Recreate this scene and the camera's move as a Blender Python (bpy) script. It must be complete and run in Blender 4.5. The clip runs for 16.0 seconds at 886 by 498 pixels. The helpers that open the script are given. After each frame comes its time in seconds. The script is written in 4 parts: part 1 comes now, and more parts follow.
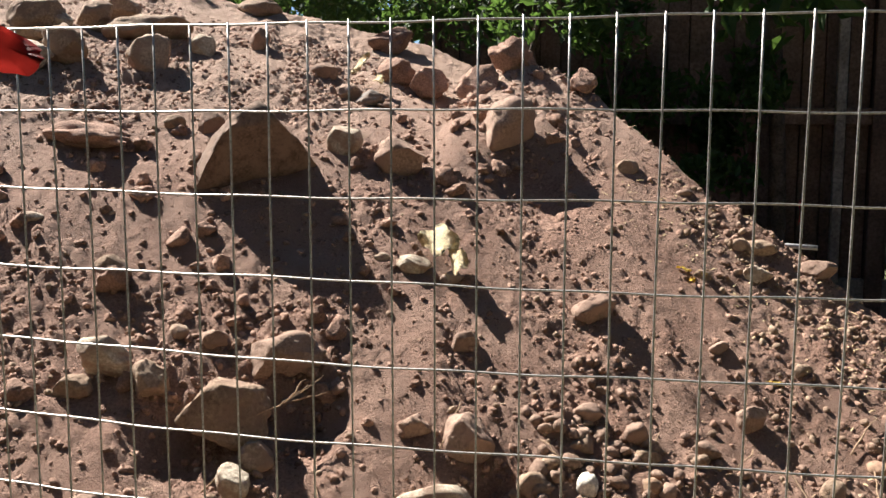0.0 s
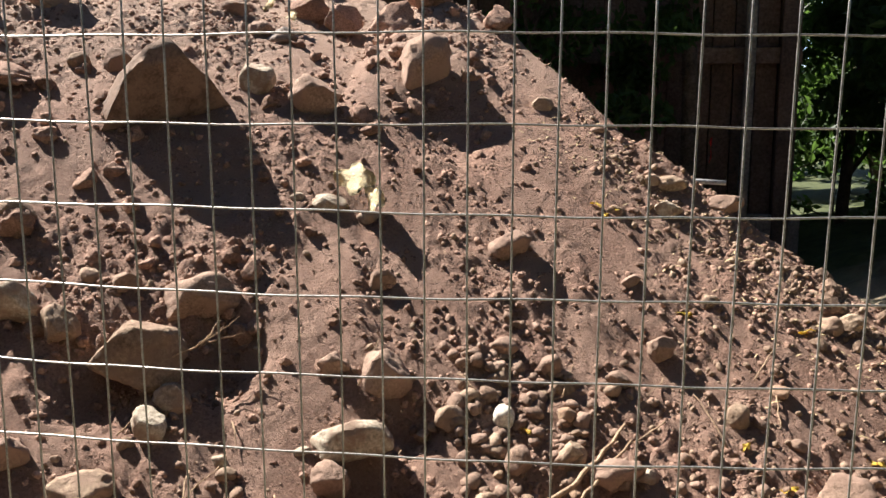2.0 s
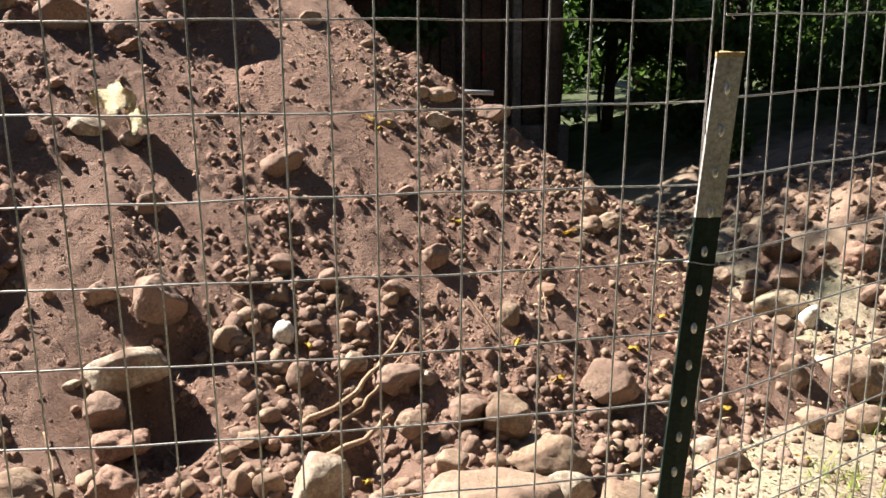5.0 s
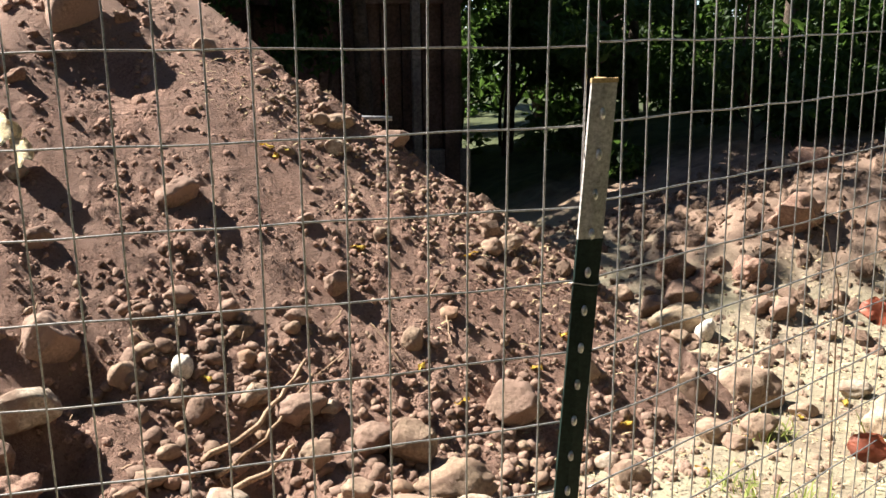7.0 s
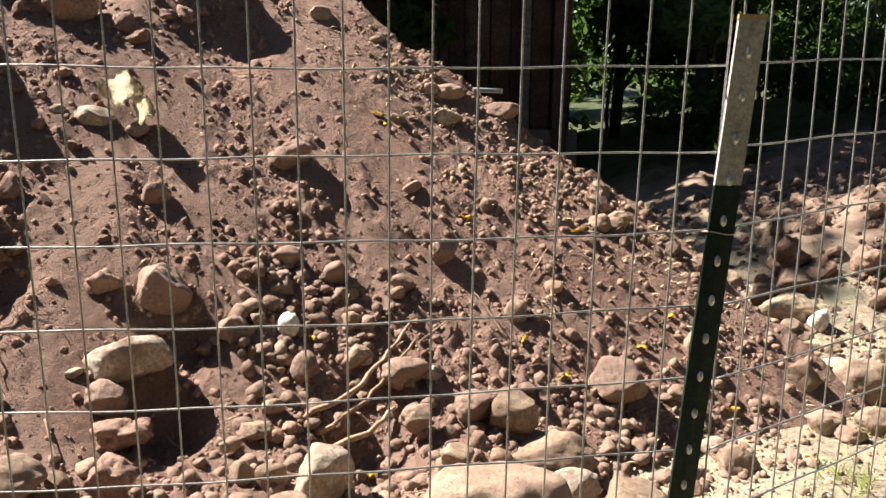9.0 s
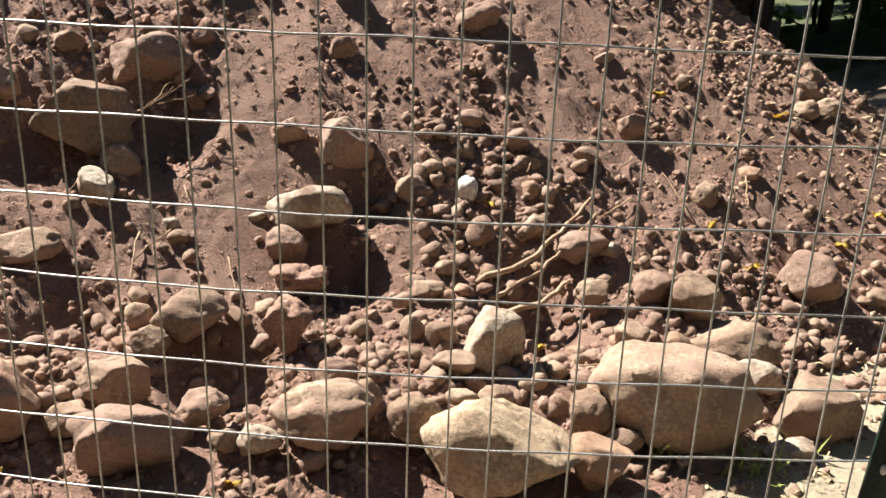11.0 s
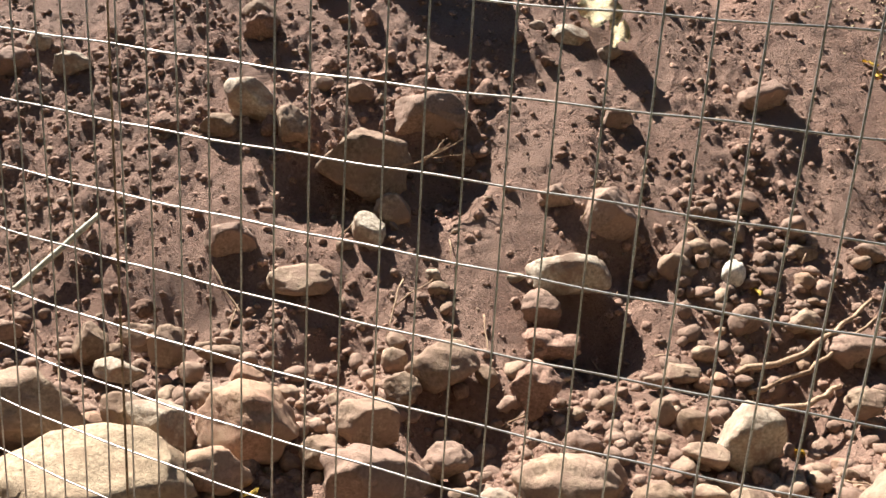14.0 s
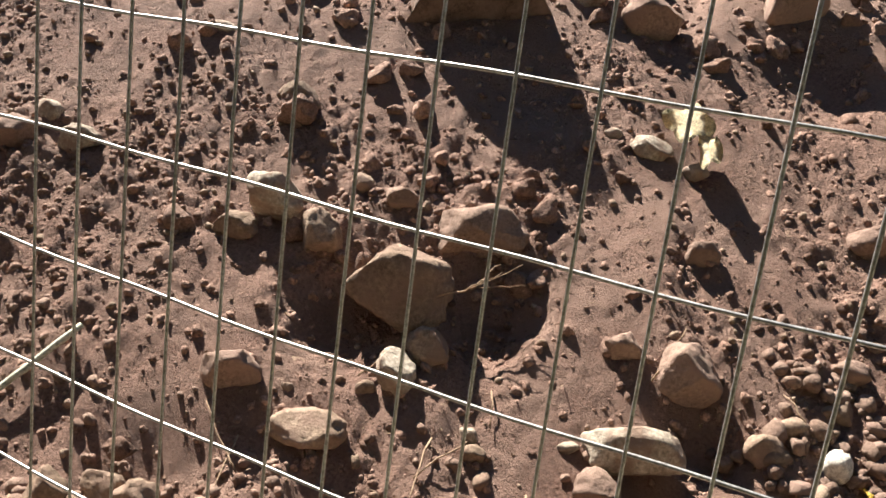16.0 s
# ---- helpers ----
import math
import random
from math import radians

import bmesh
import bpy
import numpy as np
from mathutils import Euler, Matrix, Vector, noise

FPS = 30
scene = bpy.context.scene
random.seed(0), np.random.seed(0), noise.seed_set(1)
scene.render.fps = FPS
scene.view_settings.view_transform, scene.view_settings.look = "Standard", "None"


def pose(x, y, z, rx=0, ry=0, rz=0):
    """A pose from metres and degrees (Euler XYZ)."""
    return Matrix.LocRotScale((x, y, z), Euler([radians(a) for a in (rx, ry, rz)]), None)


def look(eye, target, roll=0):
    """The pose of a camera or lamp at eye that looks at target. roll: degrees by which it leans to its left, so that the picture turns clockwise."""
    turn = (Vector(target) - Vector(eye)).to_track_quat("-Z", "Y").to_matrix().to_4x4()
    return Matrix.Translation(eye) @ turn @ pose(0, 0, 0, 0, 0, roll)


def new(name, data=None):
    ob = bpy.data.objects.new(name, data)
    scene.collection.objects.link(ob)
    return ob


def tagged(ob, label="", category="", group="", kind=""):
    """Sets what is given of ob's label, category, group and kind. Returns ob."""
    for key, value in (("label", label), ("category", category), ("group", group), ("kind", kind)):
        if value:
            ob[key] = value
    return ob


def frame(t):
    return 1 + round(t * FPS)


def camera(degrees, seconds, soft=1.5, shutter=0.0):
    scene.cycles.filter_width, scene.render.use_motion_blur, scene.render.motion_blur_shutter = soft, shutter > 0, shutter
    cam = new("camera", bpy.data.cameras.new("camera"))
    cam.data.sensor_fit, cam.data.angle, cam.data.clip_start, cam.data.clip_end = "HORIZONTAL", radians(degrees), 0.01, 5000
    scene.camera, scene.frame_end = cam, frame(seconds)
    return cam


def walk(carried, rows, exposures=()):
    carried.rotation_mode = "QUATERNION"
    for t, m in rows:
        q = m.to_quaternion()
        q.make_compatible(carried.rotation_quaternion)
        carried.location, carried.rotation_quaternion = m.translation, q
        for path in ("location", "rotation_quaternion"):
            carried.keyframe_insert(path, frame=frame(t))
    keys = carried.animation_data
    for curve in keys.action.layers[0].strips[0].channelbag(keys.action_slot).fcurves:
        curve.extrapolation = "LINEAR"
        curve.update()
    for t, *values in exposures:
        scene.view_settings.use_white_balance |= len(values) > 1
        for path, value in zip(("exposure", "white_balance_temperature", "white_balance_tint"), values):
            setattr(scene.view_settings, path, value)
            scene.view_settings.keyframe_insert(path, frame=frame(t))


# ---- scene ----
cam = camera(50.2, 16.0)
PATH = [
    (0, (0.0627, 0.0744, 1.5072), (-0.3983, 2.0040, 1.2771), 0.14),
    (0.5, (0.0736, 0.0714, 1.5049), (-0.3471, 2.0060, 1.2393), -0.42),
    (1, (0.0833, 0.0704, 1.5007), (-0.2857, 2.0130, 1.2076), -0.79),
    (1.5, (0.0846, 0.0688, 1.4956), (-0.2453, 2.0160, 1.1820), -0.76),
    (2, (0.0849, 0.0744, 1.4857), (-0.2128, 2.0210, 1.1385), -0.02),
    (2.5, (0.0900, 0.0778, 1.4766), (-0.1984, 2.0160, 1.0770), 0.62),
    (3, (0.1032, 0.0817, 1.4657), (-0.1350, 2.0080, 1.0182), 0.36),
    (3.5, (0.1189, 0.0837, 1.4605), (-0.0310, 2.0040, 0.9704), 0.11),
    (4, (0.1357, 0.0668, 1.4581), (0.1064, 1.9740, 0.9517), -0.38),
    (4.5, (0.1438, 0.0652, 1.4612), (0.2201, 1.9900, 0.9419), -0.24),
    (5, (0.1539, 0.0648, 1.4573), (0.2877, 1.9880, 0.9503), -0.46),
    (7.5, (0.1833, 0.0598, 1.4615), (0.5235, 1.9810, 1.0080), -0.80),
    (8, (0.1715, 0.0572, 1.4586), (0.4581, 1.9530, 1.0204), -0.46),
    (10.5, (0.1193, 0.1409, 1.2795), (-0.0256, 2.0460, 0.6329), 1.16),
    (11, (0.1057, 0.1488, 1.2738), (-0.1179, 2.0290, 0.5714), 1.67),
    (11.5, (0.0820, 0.1486, 1.2682), (-0.2190, 2.0070, 0.5319), 2.27),
    (12, (0.0598, 0.1428, 1.2695), (-0.3685, 1.9710, 0.5497), 3.06),
    (12.5, (0.0425, 0.1419, 1.2736), (-0.5109, 1.9420, 0.5976), 3.54),
    (13, (0.0324, 0.1421, 1.2747), (-0.5674, 1.9270, 0.6286), 3.74),
    (13.5, (0.0203, 0.1429, 1.2771), (-0.6136, 1.9230, 0.6640), 3.66),
    (14, (0.0153, 0.1558, 1.2794), (-0.6790, 1.9180, 0.6894), 3.68),
    (14.5, (0.0291, 0.1969, 1.2941), (-0.7742, 1.9310, 0.7219), 5.56),
    (15, (-0.0330, 0.3241, 1.3148), (-0.8335, 2.0830, 0.7774), 6.55),
    (15.5, (-0.1718, 0.4467, 1.3330), (-0.9642, 2.2270, 0.8253), 7.83),
    (16, (-0.2036, 0.6294, 1.3733), (-1.0200, 2.4100, 0.8714), 7.73),
]
walk(cam, [(t, look(eye, target, roll)) for t, eye, target, roll in PATH])
EXPOSE = 1.88
scene.view_settings.exposure = EXPOSE

# ---- world and sun ----
SUN_FROM = Vector((-0.595, 0.31, 0.742)).normalized()
world = bpy.data.worlds.new("world")
scene.world = world
world.use_nodes = True
wn = world.node_tree.nodes
sky = wn.new("ShaderNodeTexSky")
sky.sky_type = "NISHITA"
sky.sun_disc = False
sky.altitude, sky.air_density, sky.dust_density, sky.ozone_density = 1800.0, 0.6, 0.4, 1.0
sky.sun_elevation = math.asin(SUN_FROM.z)
sky.sun_rotation = math.atan2(SUN_FROM.x, SUN_FROM.y)
wn["Background"].inputs["Strength"].default_value = 0.05
world.node_tree.links.new(sky.outputs["Color"], wn["Background"].inputs["Color"])
sun = new("sun", bpy.data.lights.new("sun", "SUN"))
sun.data.energy, sun.data.angle, sun.data.color = 5.0, radians(0.55), (1.0, 0.95, 0.88)
sun.rotation_mode = "QUATERNION"
sun.rotation_quaternion = SUN_FROM.to_track_quat("Z", "Y")


# ---- materials ----
def ramp_mix(nt, fac, a, b, lo=0.35, hi=0.65):
    r = nt.nodes.new("ShaderNodeValToRGB")
    r.color_ramp.elements[0].position, r.color_ramp.elements[1].position = lo, hi
    r.color_ramp.elements[0].color, r.color_ramp.elements[1].color = (*a, 1), (*b, 1)
    nt.links.new(fac, r.inputs["Fac"])
    return r.outputs["Color"]


def noise_node(nt, coord, scale, detail=6.0, rough=0.6):
    n = nt.nodes.new("ShaderNodeTexNoise")
    n.inputs["Scale"].default_value, n.inputs["Detail"].default_value, n.inputs["Roughness"].default_value = scale, detail, rough
    nt.links.new(coord, n.inputs["Vector"])
    return n.outputs["Fac"]


def blend(nt, kind, fac, a, b):
    m = nt.nodes.new("ShaderNodeMix")
    m.data_type, m.blend_type = "RGBA", kind
    if isinstance(fac, float):
        m.inputs[0].default_value = fac
    else:
        nt.links.new(fac, m.inputs[0])
    nt.links.new(a, m.inputs[6])
    nt.links.new(b, m.inputs[7])
    return m.outputs[2]


def surface(name, dark, light, big=3.0, fine=60.0, dust=None, rough=0.9, bump=0.5, grain=0.004, vary=0.25, metal=0.0, patch=(0.4, 0.62), world_space=True):
    """A grainy surface: two colours at a large scale, a fine grain, an optional second patchy coat, bump and a tint by object or island."""
    mat = bpy.data.materials.new(name)
    mat.use_nodes = True
    nt = mat.node_tree
    bsdf = nt.nodes["Principled BSDF"]
    geo = nt.nodes.new("ShaderNodeNewGeometry")
    tex = nt.nodes.new("ShaderNodeTexCoord")
    coord = geo.outputs["Position"] if world_space else tex.outputs["Object"]
    col = ramp_mix(nt, noise_node(nt, coord, big), dark, light)
    fine_fac = noise_node(nt, coord, fine, 4.0, 0.7)
    col = blend(nt, "MULTIPLY", 0.75, col, ramp_mix(nt, fine_fac, (0.38, 0.36, 0.34), (1.3, 1.3, 1.3), 0.32, 0.66))
    if dust:
        mask = noise_node(nt, coord, big * 2.3, 5.0, 0.65)
        rr = ramp_mix(nt, mask, (0, 0, 0), (1, 1, 1), *patch)
        m = nt.nodes.new("ShaderNodeMix")
        m.data_type = "RGBA"
        nt.links.new(rr, m.inputs[0])
        nt.links.new(col, m.inputs[6])
        m.inputs[7].default_value = (*dust, 1)
        col = m.outputs[2]
    if vary:
        info = nt.nodes.new("ShaderNodeObjectInfo")
        add = nt.nodes.new("ShaderNodeMath")
        add.operation = "ADD"
        nt.links.new(info.outputs["Random"], add.inputs[0])
        nt.links.new(geo.outputs["Random Per Island"], add.inputs[1])
        fr = nt.nodes.new("ShaderNodeMath")
        fr.operation = "FRACT"
        nt.links.new(add.outputs[0], fr.inputs[0])
        lo, hi = 1 - vary, 1 + vary
        tint = ramp_mix(nt, fr.outputs[0], (lo, lo * 0.97, lo * 0.94), (hi, hi, hi), 0.0, 1.0)
        col = blend(nt, "MULTIPLY", 1.0, col, tint)
    nt.links.new(col, bsdf.inputs["Base Color"])
    bsdf.inputs["Roughness"].default_value = rough
    bsdf.inputs["Metallic"].default_value = metal
    bsdf.inputs["Specular IOR Level"].default_value = 0.25
    if bump:
        b = nt.nodes.new("ShaderNodeBump")
        b.inputs["Strength"].default_value, b.inputs["Distance"].default_value = bump, grain
        if grain >= 0.004:
            b2 = nt.nodes.new("ShaderNodeBump")
            b2.inputs["Strength"].default_value, b2.inputs["Distance"].default_value = min(1.0, bump * 1.3), grain * 2.2
            nt.links.new(noise_node(nt, coord, fine * 0.33, 7.0, 0.7), b2.inputs["Height"])
            nt.links.new(b2.outputs["Normal"], b.inputs["Normal"])
        nt.links.new(noise_node(nt, coord, fine * 1.3, 6.0, 0.75), b.inputs["Height"])
        nt.links.new(b.outputs["Normal"], bsdf.inputs["Normal"])
    return mat


SOIL = surface("soil", (0.262, 0.150, 0.108), (0.418, 0.252, 0.186), 1.7, 90.0, dust=(0.348, 0.218, 0.162), bump=1.0, grain=0.016, vary=0.0)
CLOD = surface("clod", (0.230, 0.138, 0.099), (0.408, 0.259, 0.194), 6.0, 110.0, bump=0.8, grain=0.006, vary=0.3)
GROUND = surface("ground_dirt", (0.255, 0.187, 0.132), (0.391, 0.315, 0.230), 1.2, 70.0, dust=(0.340, 0.306, 0.204), bump=0.8, grain=0.008, vary=0.0)


def lay_over(mat, axis, lo, hi, dark, light):
    """Another pair of colours, such as turf, from lo to hi along an axis of the world, with a ragged edge."""
    nt = mat.node_tree
    bsdf = nt.nodes["Principled BSDF"]
    old = bsdf.inputs["Base Color"].links[0].from_socket
    geo = nt.nodes.new("ShaderNodeNewGeometry")
    sep = nt.nodes.new("ShaderNodeSeparateXYZ")
    nt.links.new(geo.outputs["Position"], sep.inputs[0])
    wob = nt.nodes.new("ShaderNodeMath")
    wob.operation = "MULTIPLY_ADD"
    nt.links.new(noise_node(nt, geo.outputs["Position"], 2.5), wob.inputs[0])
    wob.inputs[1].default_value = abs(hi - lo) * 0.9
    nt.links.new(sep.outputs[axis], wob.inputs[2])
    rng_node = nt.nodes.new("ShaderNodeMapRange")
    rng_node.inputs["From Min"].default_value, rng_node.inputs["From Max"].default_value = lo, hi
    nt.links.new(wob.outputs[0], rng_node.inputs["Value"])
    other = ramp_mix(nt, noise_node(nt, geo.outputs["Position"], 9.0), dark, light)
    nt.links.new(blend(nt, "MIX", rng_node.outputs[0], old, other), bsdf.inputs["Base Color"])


# Stronger sun on the flatter crest, put into the soil's colour as a lighter tone.
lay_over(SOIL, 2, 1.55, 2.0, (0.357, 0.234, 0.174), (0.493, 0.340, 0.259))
TURF = ((0.035, 0.045, 0.018), (0.075, 0.085, 0.035))
lay_over(GROUND, 2, 0.26, 0.50, (0.170, 0.111, 0.081), (0.306, 0.212, 0.153))
lay_over(GROUND, 0, 0.9, 0.3, (0.187, 0.123, 0.089), (0.323, 0.230, 0.170))
# Unseen ground behind the viewer, given dark turf colours to cut bounced light.
lay_over(GROUND, 1, 1.0, 0.2, *TURF)
lay_over(GROUND, 1, 6.3, 7.3, *TURF)
lay_over(GROUND, 0, 5.0, 6.5, *TURF)
STONES = {
    "tan": surface("tan_stone", (0.227, 0.157, 0.106), (0.388, 0.292, 0.208), 5.0, 80.0, dust=(0.242, 0.161, 0.117), bump=0.8, vary=0.18),
    "pale": surface("pale_stone", (0.365, 0.299, 0.227), (0.482, 0.416, 0.329), 6.0, 90.0, dust=(0.263, 0.182, 0.132), bump=0.75, vary=0.12, patch=(0.45, 0.6)),
    "white": surface("white_stone", (0.578, 0.527, 0.451), (0.680, 0.637, 0.561), 7.0, 90.0, bump=0.25, vary=0.05),
    "cream": surface("cream_stone", (0.365, 0.278, 0.187), (0.468, 0.372, 0.263), 4.0, 70.0, dust=(0.307, 0.219, 0.146), bump=0.85, vary=0.08, patch=(0.5, 0.7)),
    "brown": surface("dirty_stone", (0.205, 0.137, 0.102), (0.345, 0.239, 0.177), 5.0, 90.0, dust=(0.264, 0.174, 0.132), bump=1.0, vary=0.18),
    "rust": surface("reddish_stone", (0.278, 0.161, 0.110), (0.380, 0.242, 0.169), 4.5, 70.0, dust=(0.322, 0.219, 0.146), bump=0.85, vary=0.12),
    "grey": surface("grey_stone", (0.230, 0.204, 0.187), (0.340, 0.306, 0.272), 6.0, 90.0, dust=(0.281, 0.196, 0.145), bump=0.85, vary=0.15),
    "clod": CLOD,
}
# The boulder's shaded front is put into its colour, darker than other stones.
STONES["big"] = surface("shade_darkened_crusted_stone", (0.10, 0.066, 0.05), (0.24, 0.165, 0.125), 7.0, 90.0, dust=(0.20, 0.135, 0.10), bump=1.0, vary=0.1)
DARK_CLOD = surface("bank_clod", (0.136, 0.089, 0.064), (0.281, 0.191, 0.136), 5.0, 90.0, bump=0.8, grain=0.006, vary=0.35)
WIRE = surface("galvanised_wire", (0.34, 0.33, 0.32), (0.50, 0.49, 0.47), 20.0, 300.0, rough=0.45, bump=0.15, grain=0.0005, vary=0.08, metal=0.75)
POST_GREEN = surface("dark_green_paint", (0.012, 0.022, 0.018), (0.02, 0.035, 0.028), 14.0, 200.0, rough=0.45, bump=0.2, grain=0.0006, vary=0.0)
POST_GREY = surface("weathered_grey_paint", (0.42, 0.39, 0.37), (0.56, 0.53, 0.50), 14.0, 160.0, dust=(0.30, 0.25, 0.21), rough=0.6, bump=0.25, grain=0.0008, vary=0.0, patch=(0.55, 0.75))
STUD = surface("worn_steel", (0.55, 0.53, 0.50), (0.75, 0.73, 0.70), 40.0, 300.0, rough=0.35, bump=0.1, grain=0.0005, vary=0.0, metal=0.6)
RUST_STEEL = surface("rusty_edge", (0.45, 0.30, 0.14), (0.62, 0.46, 0.24), 40.0, 300.0, rough=0.6, bump=0.2, grain=0.0006, vary=0.0)
WOOD_DARK = surface("dark_weathered_wood", (0.10, 0.068, 0.054), (0.19, 0.132, 0.105), 3.0, 40.0, rough=0.8, bump=0.4, vary=0.25)
WOOD_GREY = surface("grey_timber", (0.16, 0.145, 0.13), (0.26, 0.235, 0.21), 4.0, 50.0, rough=0.8, bump=0.4, vary=0.1)
BARK = surface("bark", (0.07, 0.052, 0.04), (0.15, 0.115, 0.09), 9.0, 60.0, rough=0.9, bump=0.8, grain=0.01, vary=0.15)
TWIG = surface("dry_twig", (0.27, 0.18, 0.115), (0.42, 0.30, 0.20), 20.0, 150.0, bump=0.4, vary=0.15)
STALK = surface("pale_green_stalk", (0.42, 0.42, 0.30), (0.56, 0.55, 0.42), 16.0, 150.0, bump=0.25, vary=0.0, rough=0.6)
STRAW = surface("dry_straw", (0.50, 0.38, 0.20), (0.68, 0.55, 0.34), 8.0, 100.0, bump=0.2, vary=0.3)
YELLOW = surface("yellowed_leaf", (0.80, 0.68, 0.42), (0.90, 0.80, 0.56), 25.0, 160.0, bump=0.5, vary=0.06, rough=0.7)
GOLD = surface("golden_leaf", (0.62, 0.42, 0.06), (0.80, 0.60, 0.12), 25.0, 160.0, bump=0.3, vary=0.25, rough=0.6)
PLASTIC = surface("grey_plastic_pipe", (0.30, 0.31, 0.32), (0.42, 0.42, 0.43), 8.0, 90.0, rough=0.5, bump=0.1, vary=0.0)
RED_TAPE = surface("red_plastic_tape", (0.55, 0.03, 0.035), (0.70, 0.05, 0.05), 12.0, 80.0, rough=0.4, bump=0.1, vary=0.0)


def leaf_material(name, a, b, glow):
    """A thin leaf that lets part of the light through."""
    mat = surface(name, a, b, 2.0, 40.0, rough=0.5, bump=0.0, vary=0.35)
    nt = mat.node_tree
    bsdf = nt.nodes["Principled BSDF"]
    tr = nt.nodes.new("ShaderNodeBsdfTranslucent")
    tr.inputs["Color"].default_value = (*glow, 1)
    mix = nt.nodes.new("ShaderNodeMixShader")
    mix.inputs[0].default_value = 0.4
    nt.links.new(bsdf.outputs[0], mix.inputs[1])
    nt.links.new(tr.outputs[0], mix.inputs[2])
    nt.links.new(mix.outputs[0], nt.nodes["Material Output"].inputs["Surface"])
    return mat


LEAF = leaf_material("green_leaf", (0.022, 0.05, 0.014), (0.055, 0.095, 0.028), (0.10, 0.18, 0.035))
RED_LEAF = leaf_material("red_leaf", (0.14, 0.012, 0.012), (0.24, 0.03, 0.025), (0.32, 0.02, 0.015))
RUSSET_LEAF = leaf_material("russet_leaf", (0.42, 0.15, 0.10), (0.55, 0.24, 0.17), (0.55, 0.18, 0.1))
GRASS = leaf_material("grass_blade", (0.16, 0.20, 0.05), (0.30, 0.34, 0.10), (0.35, 0.42, 0.10))


# ---- small mesh tools ----
def mesh_object(name, verts, faces, material, parent=None, label="", smooth=True):
    me = bpy.data.meshes.new(name)
    me.from_pydata([tuple(v) for v in verts], [], [tuple(q) for q in faces])
    me.materials.append(material)
    if smooth:
        me.polygons.foreach_set("use_smooth", [True] * len(me.polygons))
    me.update()
    ob = new(name, me)
    if parent:
        ob.parent = parent
    if label:
        ob["label"] = label
    return ob


def part(name, bm, material, parent=None, label="", smooth=True):
    me = bpy.data.meshes.new(name)
    for face in bm.faces:
        face.smooth = smooth
    bm.to_mesh(me)
    bm.free()
    me.materials.append(material)
    ob = new(name, me)
    if parent:
        ob.parent = parent
    if label:
        ob["label"] = label
    return ob


def lattice_noise(p, seed=0):
    """Smooth noise between -1 and 1 at rows of three coordinates."""
    p = np.asarray(p, float)
    base = np.floor(p).astype(np.int64)
    w = p - base
    w = w * w * w * (w * (w * 6 - 15) + 10)
    out = np.zeros(len(p))
    for cx in (0, 1):
        for cy in (0, 1):
            for cz in (0, 1):
                h = (base[:, 0] + cx) * 374761393 + (base[:, 1] + cy) * 668265263 + (base[:, 2] + cz) * 2147483647 + seed * 1274126177
                h = (h ^ (h >> 13)) * 1274126177 & 0x7FFFFFFF
                h = (h ^ (h >> 16)) & 0xFFFF
                k = (w[:, 0] if cx else 1 - w[:, 0]) * (w[:, 1] if cy else 1 - w[:, 1]) * (w[:, 2] if cz else 1 - w[:, 2])
                out += k * (h / 32767.5 - 1)
    return out


def flat_noise(x, y, scale, seed=0):
    return lattice_noise(np.c_[x.ravel() * scale, y.ravel() * scale, np.full(x.size, 0.37 + seed)], seed).reshape(x.shape)


def tube(points, radii, sides=6):
    """Vertices and faces of a round bar along points."""
    pts = [Vector(p) for p in points]
    verts, faces = [], []
    for n, p in enumerate(pts):
        d = (pts[min(n + 1, len(pts) - 1)] - pts[max(n - 1, 0)]).normalized()
        a = d.orthogonal().normalized() if abs(d.z) > 0.9 else d.cross(Vector((0, 0, 1))).normalized()
        b = d.cross(a)
        r = radii[n] if hasattr(radii, "__len__") else radii
        for s in range(sides):
            t = 2 * math.pi * s / sides
            verts.append(p + a * (r * math.cos(t)) + b * (r * math.sin(t)))
    for n in range(len(pts) - 1):
        for s in range(sides):
            i, j = n * sides + s, n * sides + (s + 1) % sides
            faces.append((i, j, j + sides, i + sides))
    faces.append(tuple(range(sides))[::-1])
    faces.append(tuple(range((len(pts) - 1) * sides, len(pts) * sides)))
    return verts, faces


# ---- the lie of the land ----
def soft_min(a, b, k=0.08):
    h = np.maximum(k - np.abs(a - b), 0) / k
    return np.minimum(a, b) - h * h * k * 0.25


RIDGE_X = (-4.0, -1.4, -1.0, -0.66, -0.3, 0.0, 0.25, 0.5, 0.8, 1.0, 1.25, 1.43, 1.9, 2.6)
RIDGE_Y = (6.5, 5.9, 5.4, 5.07, 4.84, 4.55, 4.33, 4.20, 4.05, 3.90, 3.78, 3.63, 3.2, 2.8)


